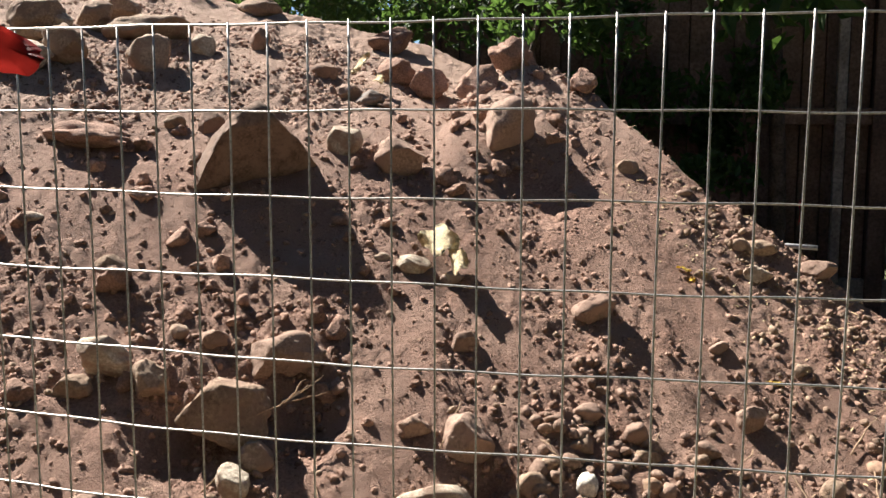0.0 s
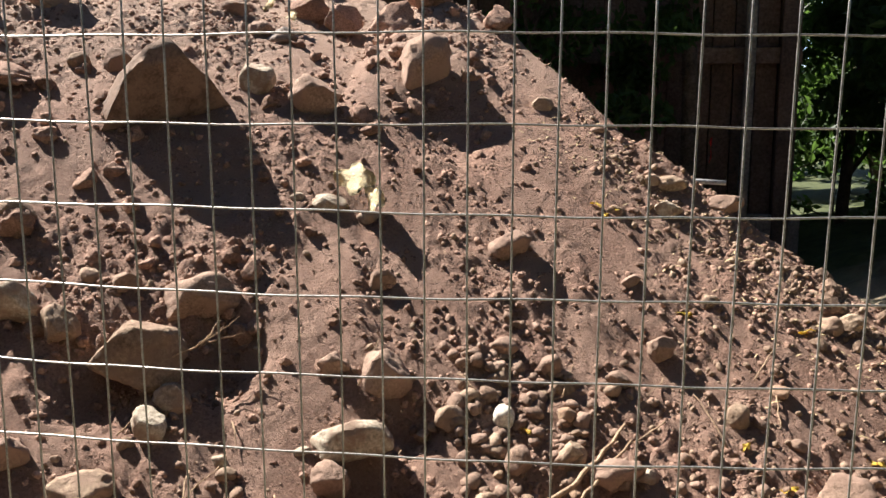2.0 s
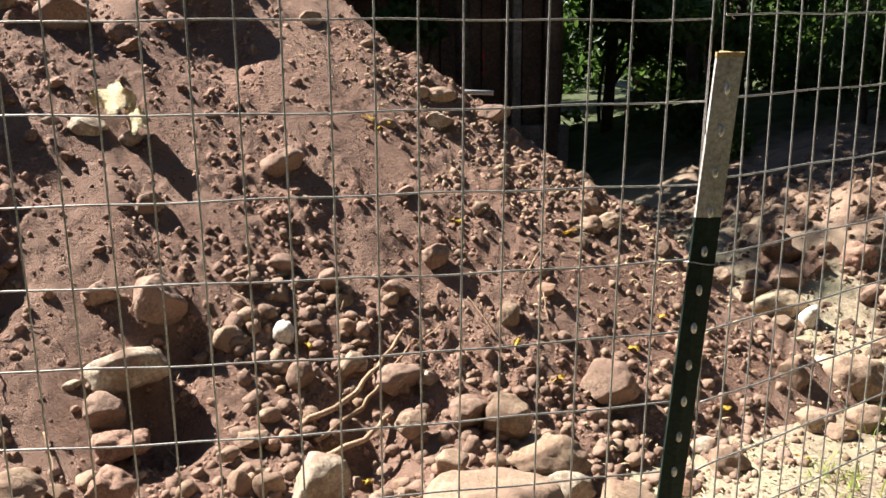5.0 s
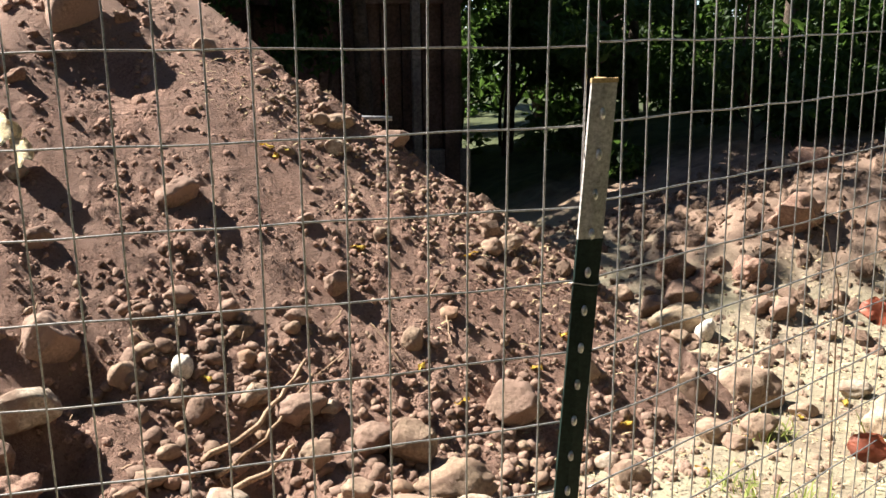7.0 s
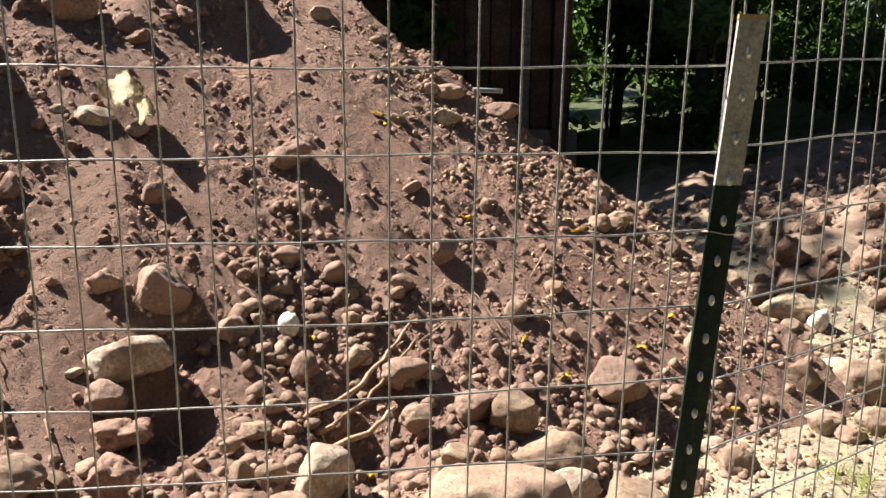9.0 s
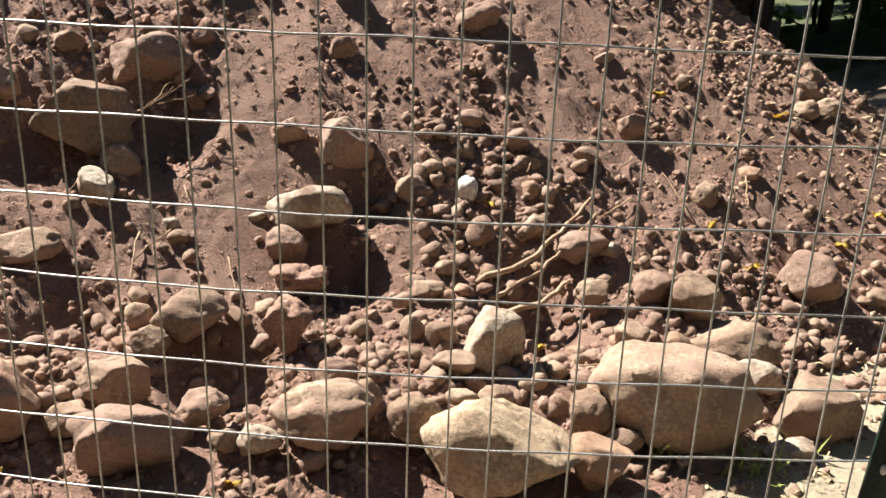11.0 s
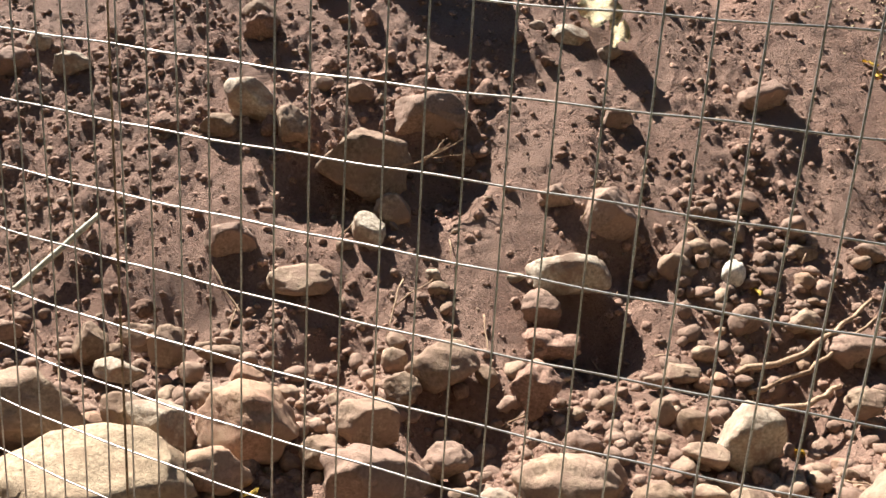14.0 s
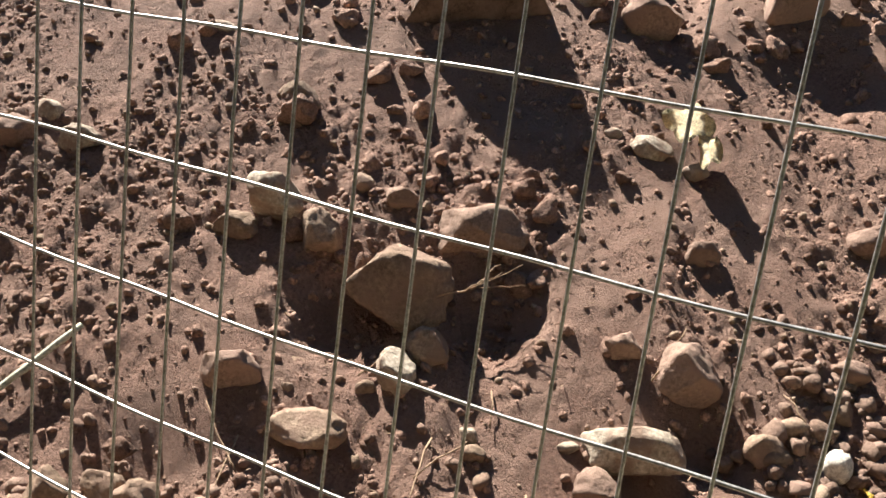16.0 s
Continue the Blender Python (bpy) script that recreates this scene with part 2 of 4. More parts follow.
def pile_form(x, y):
    """The heap: a face towards the fence, a flank that falls away to the side, and a back."""
    face = -1.743 - 0.26 * x + 0.704 * y
    ridge = np.interp(x, RIDGE_X, RIDGE_Y)
    flank = -1.743 - 0.26 * x + 0.704 * ridge - 0.75 * (y - ridge) + 0.03
    crest = 4.85 + 1.0 * np.clip((-0.6 - x) / 0.8, 0, 1)
    back = 2.02 - 0.17 * (x + 0.6) - 0.55 * (y - crest)
    top = 1.143 - 0.26 * x + 0.335 * (y - 4.1) + 1.2 * np.maximum(x + 1.0, 0)
    end = 2.6 + 0.7 * (x + 4.6)
    apron = 0.135 + 0.22 * (y - 2.476 - 0.369 * x) - 0.3 * np.maximum(x - 0.5, 0)
    face = -soft_min(-soft_min(face, top, 0.2), -apron, 0.1)
    return soft_min(soft_min(soft_min(face, flank), back, 0.2), end, 0.4)


HOLLOWS = ((-1.34, 3.60, 0.14, 0.04), (-1.42, 2.77, 0.16, 0.09), (-1.09, 2.93, 0.13, 0.10), (-0.50, 2.66, 0.12, 0.14), (-0.70, 2.20, 0.14, 0.10), (0.11, 2.60, 0.15, 0.10), (-1.57, 2.16, 0.15, 0.07), (-0.50, 4.17, 0.18, 0.09), (-0.46, 2.92, 0.10, 0.09), (0.07, 2.77, 0.12, 0.08), (-1.145, 2.26, 0.13, 0.08))


def roughness(x, y):
    """How cloddy the heap is: 0 on the smooth slides of fine soil, 1 and over where lumps gather."""
    across, along = 0.94 * x + 0.35 * y, 0.94 * y - 0.35 * x
    return np.clip(0.46 + 0.65 * flat_noise(x, y, 2.3, 9) + 0.45 * flat_noise(x, y, 6.0, 21) + 0.65 * flat_noise(across * 5.5, along * 1.0, 1.0, 17), 0.10, 1.15)


def pile_height(x, y):
    z = pile_form(x, y)
    for hx, hy, wide, deep in HOLLOWS:
        z = z - deep * np.exp(-(((x - hx) ** 2 + (y - hy) ** 2) / wide**2) ** 1.5)
    # Downhill runs of loose soil between smooth slides, with lumps where the soil is rough.
    across = 0.94 * x + 0.35 * y
    along = 0.94 * y - 0.35 * x
    z = z + 0.030 * flat_noise(x, y, 1.6, 1) + 0.016 * flat_noise(x, y, 4.2, 2)
    z = z + 0.012 * flat_noise(across * 9, along * 1.4, 1.0, 3) + 0.005 * flat_noise(across * 23, along * 2.6, 1.0, 8)
    rough = roughness(x, y)
    wx, wy = x + 0.03 * flat_noise(x, y, 7, 31), y + 0.03 * flat_noise(x, y, 7, 32)
    z = z + rough * 0.034 * np.maximum(flat_noise(wx, wy, 8, 4) - 0.10, 0)
    z = z + (0.15 + rough) * 0.024 * np.maximum(flat_noise(wx, wy, 17, 5) - 0.06, 0)
    z = z + (0.25 + rough) * 0.015 * np.maximum(flat_noise(wx, wy, 33, 6), -0.15)
    z = z + (0.35 + 0.6 * rough) * 0.0065 * flat_noise(x, y, 64, 7)
    return z


def ground_form(x, y):
    """Level dirt by the fence, and a low bank of rubble to the right behind the heap."""
    up = np.clip((y - 3.75 + 0.1 * (x - 1.5)) / 1.1, 0, 1)
    side = np.clip((x - 1.2) / 2.4, 0, 1) ** 0.8
    return 0.70 * up * up * (3 - 2 * up) * side * np.clip((14 - y) / 6, 0.25, 1)


def ground_height(x, y):
    z = ground_form(x, y)
    near = np.clip((12 - np.hypot(x, y)) / 6, 0, 1)
    bank = np.clip(z * 4, 0, 1)
    z = z + near * (0.02 * flat_noise(x, y, 1.3, 11) + 0.010 * flat_noise(x, y, 6, 12) + 0.006 * np.maximum(flat_noise(x, y, 16, 13), 0))
    z = z + near * bank * (0.04 * flat_noise(x, y, 2.0, 14) + 0.05 * flat_noise(x, y, 5, 15) + 0.03 * flat_noise(x, y, 11, 16))
    return z


def sheet(name, xs, ys, height, material):
    gx, gy = np.meshgrid(xs, ys)
    gz = height(gx, gy)
    nx, ny = len(xs), len(ys)
    me = bpy.data.meshes.new(name)
    idx = np.arange(nx * ny).reshape(ny, nx)
    quads = np.stack([idx[:-1, :-1], idx[:-1, 1:], idx[1:, 1:], idx[1:, :-1]], -1).reshape(-1, 4)
    me.vertices.add(nx * ny)
    me.vertices.foreach_set("co", np.stack([gx, gy, gz], -1).ravel())
    me.loops.add(quads.size)
    me.loops.foreach_set("vertex_index", quads.ravel())
    me.polygons.add(len(quads))
    me.polygons.foreach_set("loop_start", np.arange(0, quads.size, 4))
    me.polygons.foreach_set("use_smooth", np.ones(len(quads), bool))
    me.materials.append(material)
    me.update()
    me.validate()
    return new(name, me)


far = [400, 200, 100, 50, 28, 18, 13]
xs = np.r_[[-v for v in far], np.arange(-10, -4, 0.25), np.arange(-4, 5.5, 0.035), np.arange(5.5, 10, 0.25), far[::-1]]
ys = np.r_[[-v for v in far], np.arange(-10, -2, 0.25), np.arange(-2, 7, 0.035), np.arange(7, 11, 0.25), far[::-1]]
ground = tagged(sheet("ground", np.unique(xs), np.unique(ys), ground_height, GROUND), "dry tan dirt ground strewn with gravel and chaff", "ground", kind="structure")


def sunk_pile(x, y):
    """The heap, sunk under the ground where it ends."""
    return np.maximum(pile_height(x, y), -0.25)


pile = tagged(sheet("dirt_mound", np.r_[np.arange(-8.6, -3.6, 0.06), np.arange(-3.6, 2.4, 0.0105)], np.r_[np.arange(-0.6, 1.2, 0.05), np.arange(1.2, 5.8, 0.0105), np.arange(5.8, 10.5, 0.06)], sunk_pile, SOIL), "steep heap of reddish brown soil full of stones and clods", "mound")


def top_at(x, y):
    xx, yy = np.array([[x]], float), np.array([[y]], float)
    return float(max(pile_height(xx, yy)[0, 0], ground_height(xx, yy)[0, 0]))


# ---- wire fence and its post ----
STEP, RISE = 0.0508, 0.1016
FENCE_Y, LINE_X, LINE_Z = 1.215, 0.1026, 1.3356
ROWS_Z = [LINE_Z + 3 * RISE - RISE * n for n in range(16)]
TOP_Z = ROWS_Z[0]


def wire_fence(name, start, end, count, label, seed, belly=False):
    rng = random.Random(seed)
    fence = tagged(new(name), label, "fence", "wire fence panels")
    fence.location = (start[0], start[1], 0.0)
    way = Vector((end[0] - start[0], end[1] - start[1], 0)).normalized()
    side = Vector((-way.y, way.x, 0))

    def bow(u, z):
        wave = 0.002 * math.sin(u * 5.3 + z * 3) + 0.002 * math.sin(z * 4.0 + u)
        if not belly:
            return wave + 0.004 * math.sin(u * 2.1)
        # The long panel sags back towards both ends and leans with height.
        x = max(start[0] - u, -1.6) + 0.1
        twist = -0.0262 * max(x, -0.9) * (z - 1.2)
        return -(0.0457 * x + 0.09 * x * x - 0.0296 * (z - 1.2) + twist - 0.0682) + wave

    for n in range(count):
        u = n * STEP
        tilt = rng.uniform(-0.0012, 0.0012)
        skew = 0.0057 if belly else 0.0
        pts = [way * (u + tilt * math.sin(z * 6) - skew * (z - 1.336)) + side * bow(u, z) + Vector((0, 0, z)) for z in np.linspace(0.012, TOP_Z + 0.004, 18)]
        v, fcs = tube(pts, 0.00135, 6)
        mesh_object("vertical_wire", v, fcs, WIRE, fence)
    length = (count - 1) * STEP
    for z in ROWS_Z:
        if z < 0:
            continue
        ph = rng.uniform(0, 6)
        pts = []
        for k in range(int(count * 2)):
            u = min(k * STEP / 2, length)
            dz = 0.0016 * math.sin(u * 7 + ph) + 0.0008 * math.sin(u * 31 + ph * 2) - skew * (start[0] - u)
            pts.append(way * u + side * (bow(u, z) - 0.0026) + Vector((0, 0, z + dz)))
        v, fcs = tube(pts, 0.0014, 6)
        mesh_object("horizontal_wire", v, fcs, WIRE, fence)
    return fence


wire_fence("wire_fence", (LINE_X + 9 * STEP, FENCE_Y), (-3.0, FENCE_Y), 58, "galvanised welded wire mesh fence in front of the dirt heap", 3, True)
wire_fence("wire_fence", (0.578, FENCE_Y + 0.0075), (1.442, FENCE_Y + 0.5105), 40, "galvanised welded wire mesh fence running off from the post", 5)


def t_post(x, y, lean_x, height, split):
    """A studded T-shaped steel post, its top painted grey."""
    post = tagged(new("fence_post"), "studded steel T-post, dark green with a weathered grey top", "fence post")
    post.location = (x, y, 0)

    def bar(z0, z1, outline):
        bm = bmesh.new()
        rings = []
        for z in np.linspace(z0, z1, 7):
            rings.append([bm.verts.new((px + lean_x * (z - split), py, z)) for px, py in outline])
        for a, b in zip(rings, rings[1:]):
            for i in range(len(outline)):
                j = (i + 1) % len(outline)
                bm.faces.new((a[i], a[j], b[j], b[i]))
        bm.faces.new(rings[0][::-1])
        bm.faces.new(rings[-1])
        bmesh.ops.recalc_face_normals(bm, faces=bm.faces)
        return bm

    plate = [(-0.0175, -0.001), (-0.0165, -0.0042), (-0.006, -0.0052), (0.0, -0.0058), (0.006, -0.0052), (0.0165, -0.0042), (0.0175, -0.001), (0.0165, 0.0012),
             (0.004, 0.0014), (0.0026, 0.026), (-0.0026, 0.026), (-0.004, 0.0014), (-0.0165, 0.0012)]
    part("lower_shaft", bar(-0.35, split, plate), POST_GREEN, post, "dark green painted steel", smooth=False)
    part("upper_shaft", bar(split, height, plate), POST_GREY, post, "weathered grey painted steel", smooth=False)
    rim = [(px * 1.04, py * 1.1 - 0.0002) for px, py in plate]
    part("rim", bar(height - 0.004, height + 0.0015, rim), RUST_STEEL, post, "rusty cut edge", smooth=False)
    z = height - 0.042
    while z > 0.1:
        bm = bmesh.new()
        bmesh.ops.create_uvsphere(bm, u_segments=8, v_segments=6, radius=1.0)
        bmesh.ops.scale(bm, vec=(0.0042, 0.0042, 0.0075), verts=bm.verts)
        bmesh.ops.translate(bm, vec=(lean_x * (z - split), -0.0066, z), verts=bm.verts)
        part("stud", bm, STUD, post, "bare steel stud")
        z -= 0.0508
    for z in (LINE_Z - 2 * RISE, LINE_Z - 6 * RISE):
        ring = [(0.021 * math.cos(a) + lean_x * (z - split), 0.004 + 0.0125 * math.sin(a), z + 0.002 * math.sin(2 * a)) for a in np.linspace(0, 2 * math.pi, 17)]
        v, fcs = tube(ring, 0.001, 5)
        mesh_object("wire_tie", v, fcs, WIRE, post, "thin wire tie")
    return post


t_post(0.566, FENCE_Y - 0.017, 0.072, 1.393, 1.192)


# ---- stones ----
def rock_mesh(seed, cuts, lumpy, level=3, planes=()):
    rng = np.random.RandomState(seed)
    bm = bmesh.new()
    bmesh.ops.create_icosphere(bm, subdivisions=level, radius=1.0)
    co = np.array([v.co[:] for v in bm.verts])
    co = co * (1 + lumpy * lattice_noise(co * 1.3 + seed * 7.1, seed) + 0.5 * lumpy * lattice_noise(co * 2.9 + seed * 3.3, seed + 1))[:, None]
    facets = [(np.array(n, float) / np.linalg.norm(n), d) for *n, d in planes]
    for _ in range(cuts):
        n = rng.normal(size=3)
        facets.append((n / np.linalg.norm(n), rng.uniform(0.52, 0.82)))
    for n, d in facets:
        over = co @ n - d
        co = np.where(over[:, None] > 0, co - n * (over * 0.93)[:, None], co)
    co = co * (1 + 0.06 * lattice_noise(co * 4.3 + seed, seed + 5) + 0.035 * lattice_noise(co * 8 + seed, seed + 2) + 0.016 * lattice_noise(co * 17 + seed, seed + 3))[:, None]
    lo, hi = co.min(0), co.max(0)
    co = (co - (lo + hi) / 2) / (hi - lo)
    for v, c in zip(bm.verts, co):
        v.co = c
    me = bpy.data.meshes.new("stone")
    for face in bm.faces:
        face.smooth = True
    bm.to_mesh(me)
    bm.free()
    return me


WORDS = {
    "big": ("boulder", "large angular brown boulder crusted with soil", "boulder"),
    "tan": ("stone", "rounded tan river stone with soil stains", "stone"),
    "pale": ("stone", "pale worn stone half buried in the soil", "stone"),
    "white": ("stone", "small smooth white pebble among gravel", "stone"),
    "cream": ("boulder", "big cream sandstone boulder at the foot of the heap", "boulder"),
    "brown": ("stone", "soil-crusted brown stone stuck in the slope", "stone"),
    "rust": ("stone", "rounded reddish brown stone at the heap's foot", "stone"),
    "grey": ("stone", "dull grey stone on the slope", "stone"),
    "clod": ("clod", "crumbly lump of dark brown soil", "clod"),
}
made = 0


def rock(x, y, z, w, d, h, turn, kind):
    """One stone of that width, depth and height round its middle."""
    global made
    made += 1
    rng = random.Random(made * 13)
    cuts = {"clod": 3, "big": 3, "brown": 4, "pale": 6, "tan": 4, "rust": 3, "cream": 4, "white": 1, "grey": 6}[kind]
    lumpy = {"clod": 0.36, "big": 0.3}.get(kind, 0.17)
    planes = []
    if kind == "big":
        planes = [(0.5, -0.72, -0.55, 0.16), (-0.9, -0.3, 0.3, 0.62), (0.75, 0.1, 0.6, 0.45), (-0.6, 0.2, 0.75, 0.5)]
    elif kind == "brown":
        planes = [(0.4 + rng.uniform(-0.3, 0.3), -0.85, -0.4 + rng.uniform(-0.15, 0.1), 0.5)]
    me = rock_mesh(made + 3, cuts, lumpy, 4 if w > 0.09 else 3, planes)
    name, label, category = WORDS[kind]
    if w > 0.24 and name == "stone":
        name, label, category = "boulder", label.replace("stone", "boulder"), "boulder"
    me.name = name
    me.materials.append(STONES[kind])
    ob = tagged(new(name, me), label, category, "stones of the heap" if name != "clod" else "clods of the heap")
    if x > 1.0 and y > 3.3:
        z = min(z, top_at(x, y) + 0.22 * h)
    ob.location = (x, y, z)
    ob.rotation_euler = (radians(rng.uniform(-6, 6)), radians(rng.uniform(-6, 6)), radians(turn + rng.uniform(-8, 8)))
    ob.scale = (w * 1.14, d * 1.1, h * 1.16)
    return ob


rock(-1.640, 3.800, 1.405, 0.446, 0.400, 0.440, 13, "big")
rock(-1.344, 4.098, 1.480, 0.139, 0.127, 0.156, 13, "pale")
rock(-1.086, 4.074, 1.412, 0.198, 0.168, 0.198, 13, "brown")
rock(-0.649, 4.372, 1.563, 0.219, 0.199, 0.245, 13, "brown")
rock(-0.743, 4.948, 1.929, 0.217, 0.163, 0.174, 13, "clod")
rock(-0.887, 4.788, 1.779, 0.198, 0.154, 0.170, 13, "clod")
rock(-0.370, 4.840, 1.790, 0.126, 0.107, 0.126, 13, "clod")
rock(-1.564, 5.527, 2.073, 0.233, 0.165, 0.167, 13, "clod")
rock(-2.457, 4.351, 1.904, 0.201, 0.171, 0.201, 13, "tan")
rock(-2.663, 4.710, 2.079, 0.407, 0.264, 0.145, 13, "tan")
rock(-2.351, 4.706, 1.989, 0.134, 0.103, 0.113, 13, "pale")
rock(-2.833, 4.249, 1.956, 0.208, 0.173, 0.200, 13, "tan")
rock(-3.080, 4.518, 2.108, 0.163, 0.109, 0.104, 13, "pale")
rock(-3.170, 4.467, 2.133, 0.265, 0.181, 0.176, 13, "tan")
rock(-2.973, 4.686, 2.155, 0.188, 0.145, 0.158, 13, "tan")
rock(-2.957, 4.947, 2.233, 0.191, 0.134, 0.134, 13, "tan")
rock(-2.397, 5.554, 2.286, 0.248, 0.161, 0.121, 13, "tan")
rock(-3.116, 4.289, 2.016, 0.199, 0.129, 0.079, 13, "tan")
rock(-2.990, 4.074, 1.895, 0.297, 0.193, 0.149, 13, "pale")
rock(-2.156, 5.008, 2.044, 0.100, 0.100, 0.131, 13, "brown")
rock(-1.708, 4.795, 1.846, 0.147, 0.102, 0.100, 13, "brown")
rock(-1.509, 4.627, 1.735, 0.119, 0.084, 0.085, 13, "brown")
rock(-1.389, 4.595, 1.696, 0.146, 0.098, 0.095, 13, "grey")
rock(-2.378, 3.725, 1.520, 0.318, 0.207, 0.112, 13, "clod")
rock(-2.276, 3.753, 1.496, 0.059, 0.043, 0.044, 13, "pale")
rock(-2.099, 3.953, 1.576, 0.086, 0.063, 0.066, 13, "tan")
rock(-1.936, 3.985, 1.566, 0.106, 0.098, 0.121, 13, "brown")
rock(-2.369, 3.296, 1.199, 0.089, 0.058, 0.044, 13, "pale")
rock(-1.777, 2.863, 0.766, 0.157, 0.130, 0.149, 13, "pale")
rock(-1.832, 2.756, 0.690, 0.116, 0.080, 0.078, 13, "tan")
rock(-1.604, 2.845, 0.704, 0.109, 0.104, 0.132, 13, "tan")
rock(-1.471, 3.055, 0.805, 0.091, 0.068, 0.071, 13, "brown")
rock(-1.603, 3.049, 0.829, 0.060, 0.047, 0.052, 13, "tan")
rock(-1.214, 3.070, 0.757, 0.255, 0.165, 0.160, 13, "brown")
rock(-1.336, 2.835, 0.618, 0.274, 0.200, 0.205, 13, "tan")
rock(-1.173, 2.736, 0.509, 0.110, 0.088, 0.100, 13, "tan")
rock(-1.209, 2.637, 0.454, 0.097, 0.088, 0.107, 13, "pale")
rock(-0.722, 2.975, 0.561, 0.096, 0.084, 0.100, 13, "brown")
rock(-0.546, 2.995, 0.538, 0.151, 0.128, 0.151, 13, "brown")
rock(-0.200, 3.602, 0.871, 0.153, 0.115, 0.123, 13, "brown")
rock(-0.631, 3.315, 0.780, 0.093, 0.079, 0.093, 13, "brown")
rock(-0.121, 4.377, 1.383, 0.091, 0.065, 0.066, 13, "tan")
rock(-0.021, 3.195, 0.531, 0.075, 0.070, 0.087, 13, "brown")
rock(-0.191, 3.116, 0.508, 0.086, 0.062, 0.063, 13, "tan")
rock(0.415, 3.988, 0.974, 0.103, 0.070, 0.067, 13, "pale")
rock(0.657, 4.102, 0.978, 0.141, 0.093, 0.087, 13, "brown")
rock(0.200, 3.910, 0.966, 0.072, 0.054, 0.058, 13, "tan")
rock(0.126, 4.315, 1.270, 0.064, 0.047, 0.049, 13, "brown")
rock(-0.332, 2.932, 0.428, 0.085, 0.067, 0.075, 13, "tan")
rock(-0.164, 2.990, 0.418, 0.064, 0.060, 0.075, 13, "white")
rock(-0.287, 3.020, 0.472, 0.077, 0.054, 0.055, 13, "tan")
rock(-0.889, 3.571, 1.018, 0.127, 0.086, 0.083, 13, "pale")
rock(-0.745, 3.580, 0.978, 0.078, 0.056, 0.057, 13, "grey")
rock(-1.016, 3.570, 1.045, 0.057, 0.042, 0.044, 13, "pale")
rock(-1.923, 3.137, 0.992, 0.116, 0.091, 0.100, 13, "clod")
rock(-1.705, 3.462, 1.149, 0.076, 0.060, 0.067, 13, "clod")
rock(-1.385, 5.031, 1.857, 0.182, 0.140, 0.152, 13, "clod")
rock(-1.188, 4.995, 1.793, 0.180, 0.138, 0.150, 13, "clod")
rock(0.434, 4.130, 1.065, 0.128, 0.083, 0.065, 13, "tan")
rock(0.355, 4.118, 1.076, 0.070, 0.052, 0.056, 13, "tan")
rock(0.551, 3.619, 0.674, 0.069, 0.053, 0.057, 13, "tan")
rock(0.254, 3.612, 0.743, 0.070, 0.054, 0.058, 13, "brown")
rock(0.360, 3.368, 0.556, 0.096, 0.078, 0.089, 13, "brown")
rock(-0.182, 3.214, 0.582, 0.088, 0.069, 0.076, 13, "brown")
rock(0.019, 3.147, 0.473, 0.074, 0.050, 0.048, 13, "tan")
rock(0.209, 3.220, 0.483, 0.086, 0.064, 0.067, 13, "brown")
rock(-2.023, 3.526, 1.280, 0.092, 0.067, 0.069, 13, "clod")
rock(-1.578, 2.443, 0.407, 0.148, 0.121, 0.138, 17, "brown")
rock(-1.330, 2.437, 0.338, 0.178, 0.116, 0.089, 17, "tan")
rock(-0.617, 2.786, 0.397, 0.225, 0.146, 0.133, 17, "pale")
rock(-0.754, 2.716, 0.368, 0.051, 0.038, 0.041, 17, "pale")
rock(0.050, 2.935, 0.326, 0.105, 0.076, 0.078, 17, "tan")
rock(-0.813, 2.312, 0.222, 0.179, 0.133, 0.140, 17, "tan")
rock(-0.882, 2.209, 0.191, 0.092, 0.074, 0.083, 17, "tan")
rock(-0.955, 2.313, 0.219, 0.065, 0.054, 0.062, 17, "tan")
rock(-0.900, 2.047, 0.163, 0.143, 0.105, 0.109, 17, "tan")
rock(-1.154, 1.898, 0.169, 0.229, 0.170, 0.180, 17, "rust")
rock(-1.311, 1.959, 0.169, 0.102, 0.071, 0.071, 17, "tan")
rock(-1.134, 1.755, 0.116, 0.149, 0.100, 0.096, 17, "rust")
rock(-1.334, 1.794, 0.147, 0.150, 0.114, 0.123, 17, "pale")
rock(-1.454, 1.820, 0.157, 0.103, 0.084, 0.096, 17, "tan")
rock(-1.583, 1.949, 0.187, 0.122, 0.080, 0.061, 17, "pale")
rock(-1.665, 2.016, 0.201, 0.075, 0.049, 0.039, 17, "tan")
rock(-1.713, 1.995, 0.219, 0.093, 0.086, 0.108, 17, "tan")
rock(-1.623, 2.080, 0.225, 0.095, 0.071, 0.076, 17, "tan")
rock(-1.522, 2.076, 0.220, 0.091, 0.088, 0.112, 17, "tan")
rock(-1.416, 2.031, 0.188, 0.068, 0.050, 0.053, 17, "tan")
rock(-1.390, 2.130, 0.208, 0.109, 0.071, 0.055, 17, "tan")
rock(-1.280, 2.088, 0.188, 0.086, 0.057, 0.053, 17, "rust")
rock(-0.791, 1.870, 0.131, 0.227, 0.157, 0.156, 17, "brown")
rock(-0.673, 2.017, 0.135, 0.111, 0.081, 0.084, 17, "brown")
rock(-0.951, 1.924, 0.129, 0.111, 0.073, 0.068, 17, "tan")
rock(-0.395, 2.202, 0.151, 0.093, 0.079, 0.093, 17, "brown")
rock(-0.382, 2.024, 0.133, 0.225, 0.160, 0.163, 17, "tan")
rock(-0.178, 2.074, 0.117, 0.120, 0.106, 0.128, 17, "tan")
rock(-0.307, 2.150, 0.131, 0.071, 0.059, 0.068, 17, "tan")
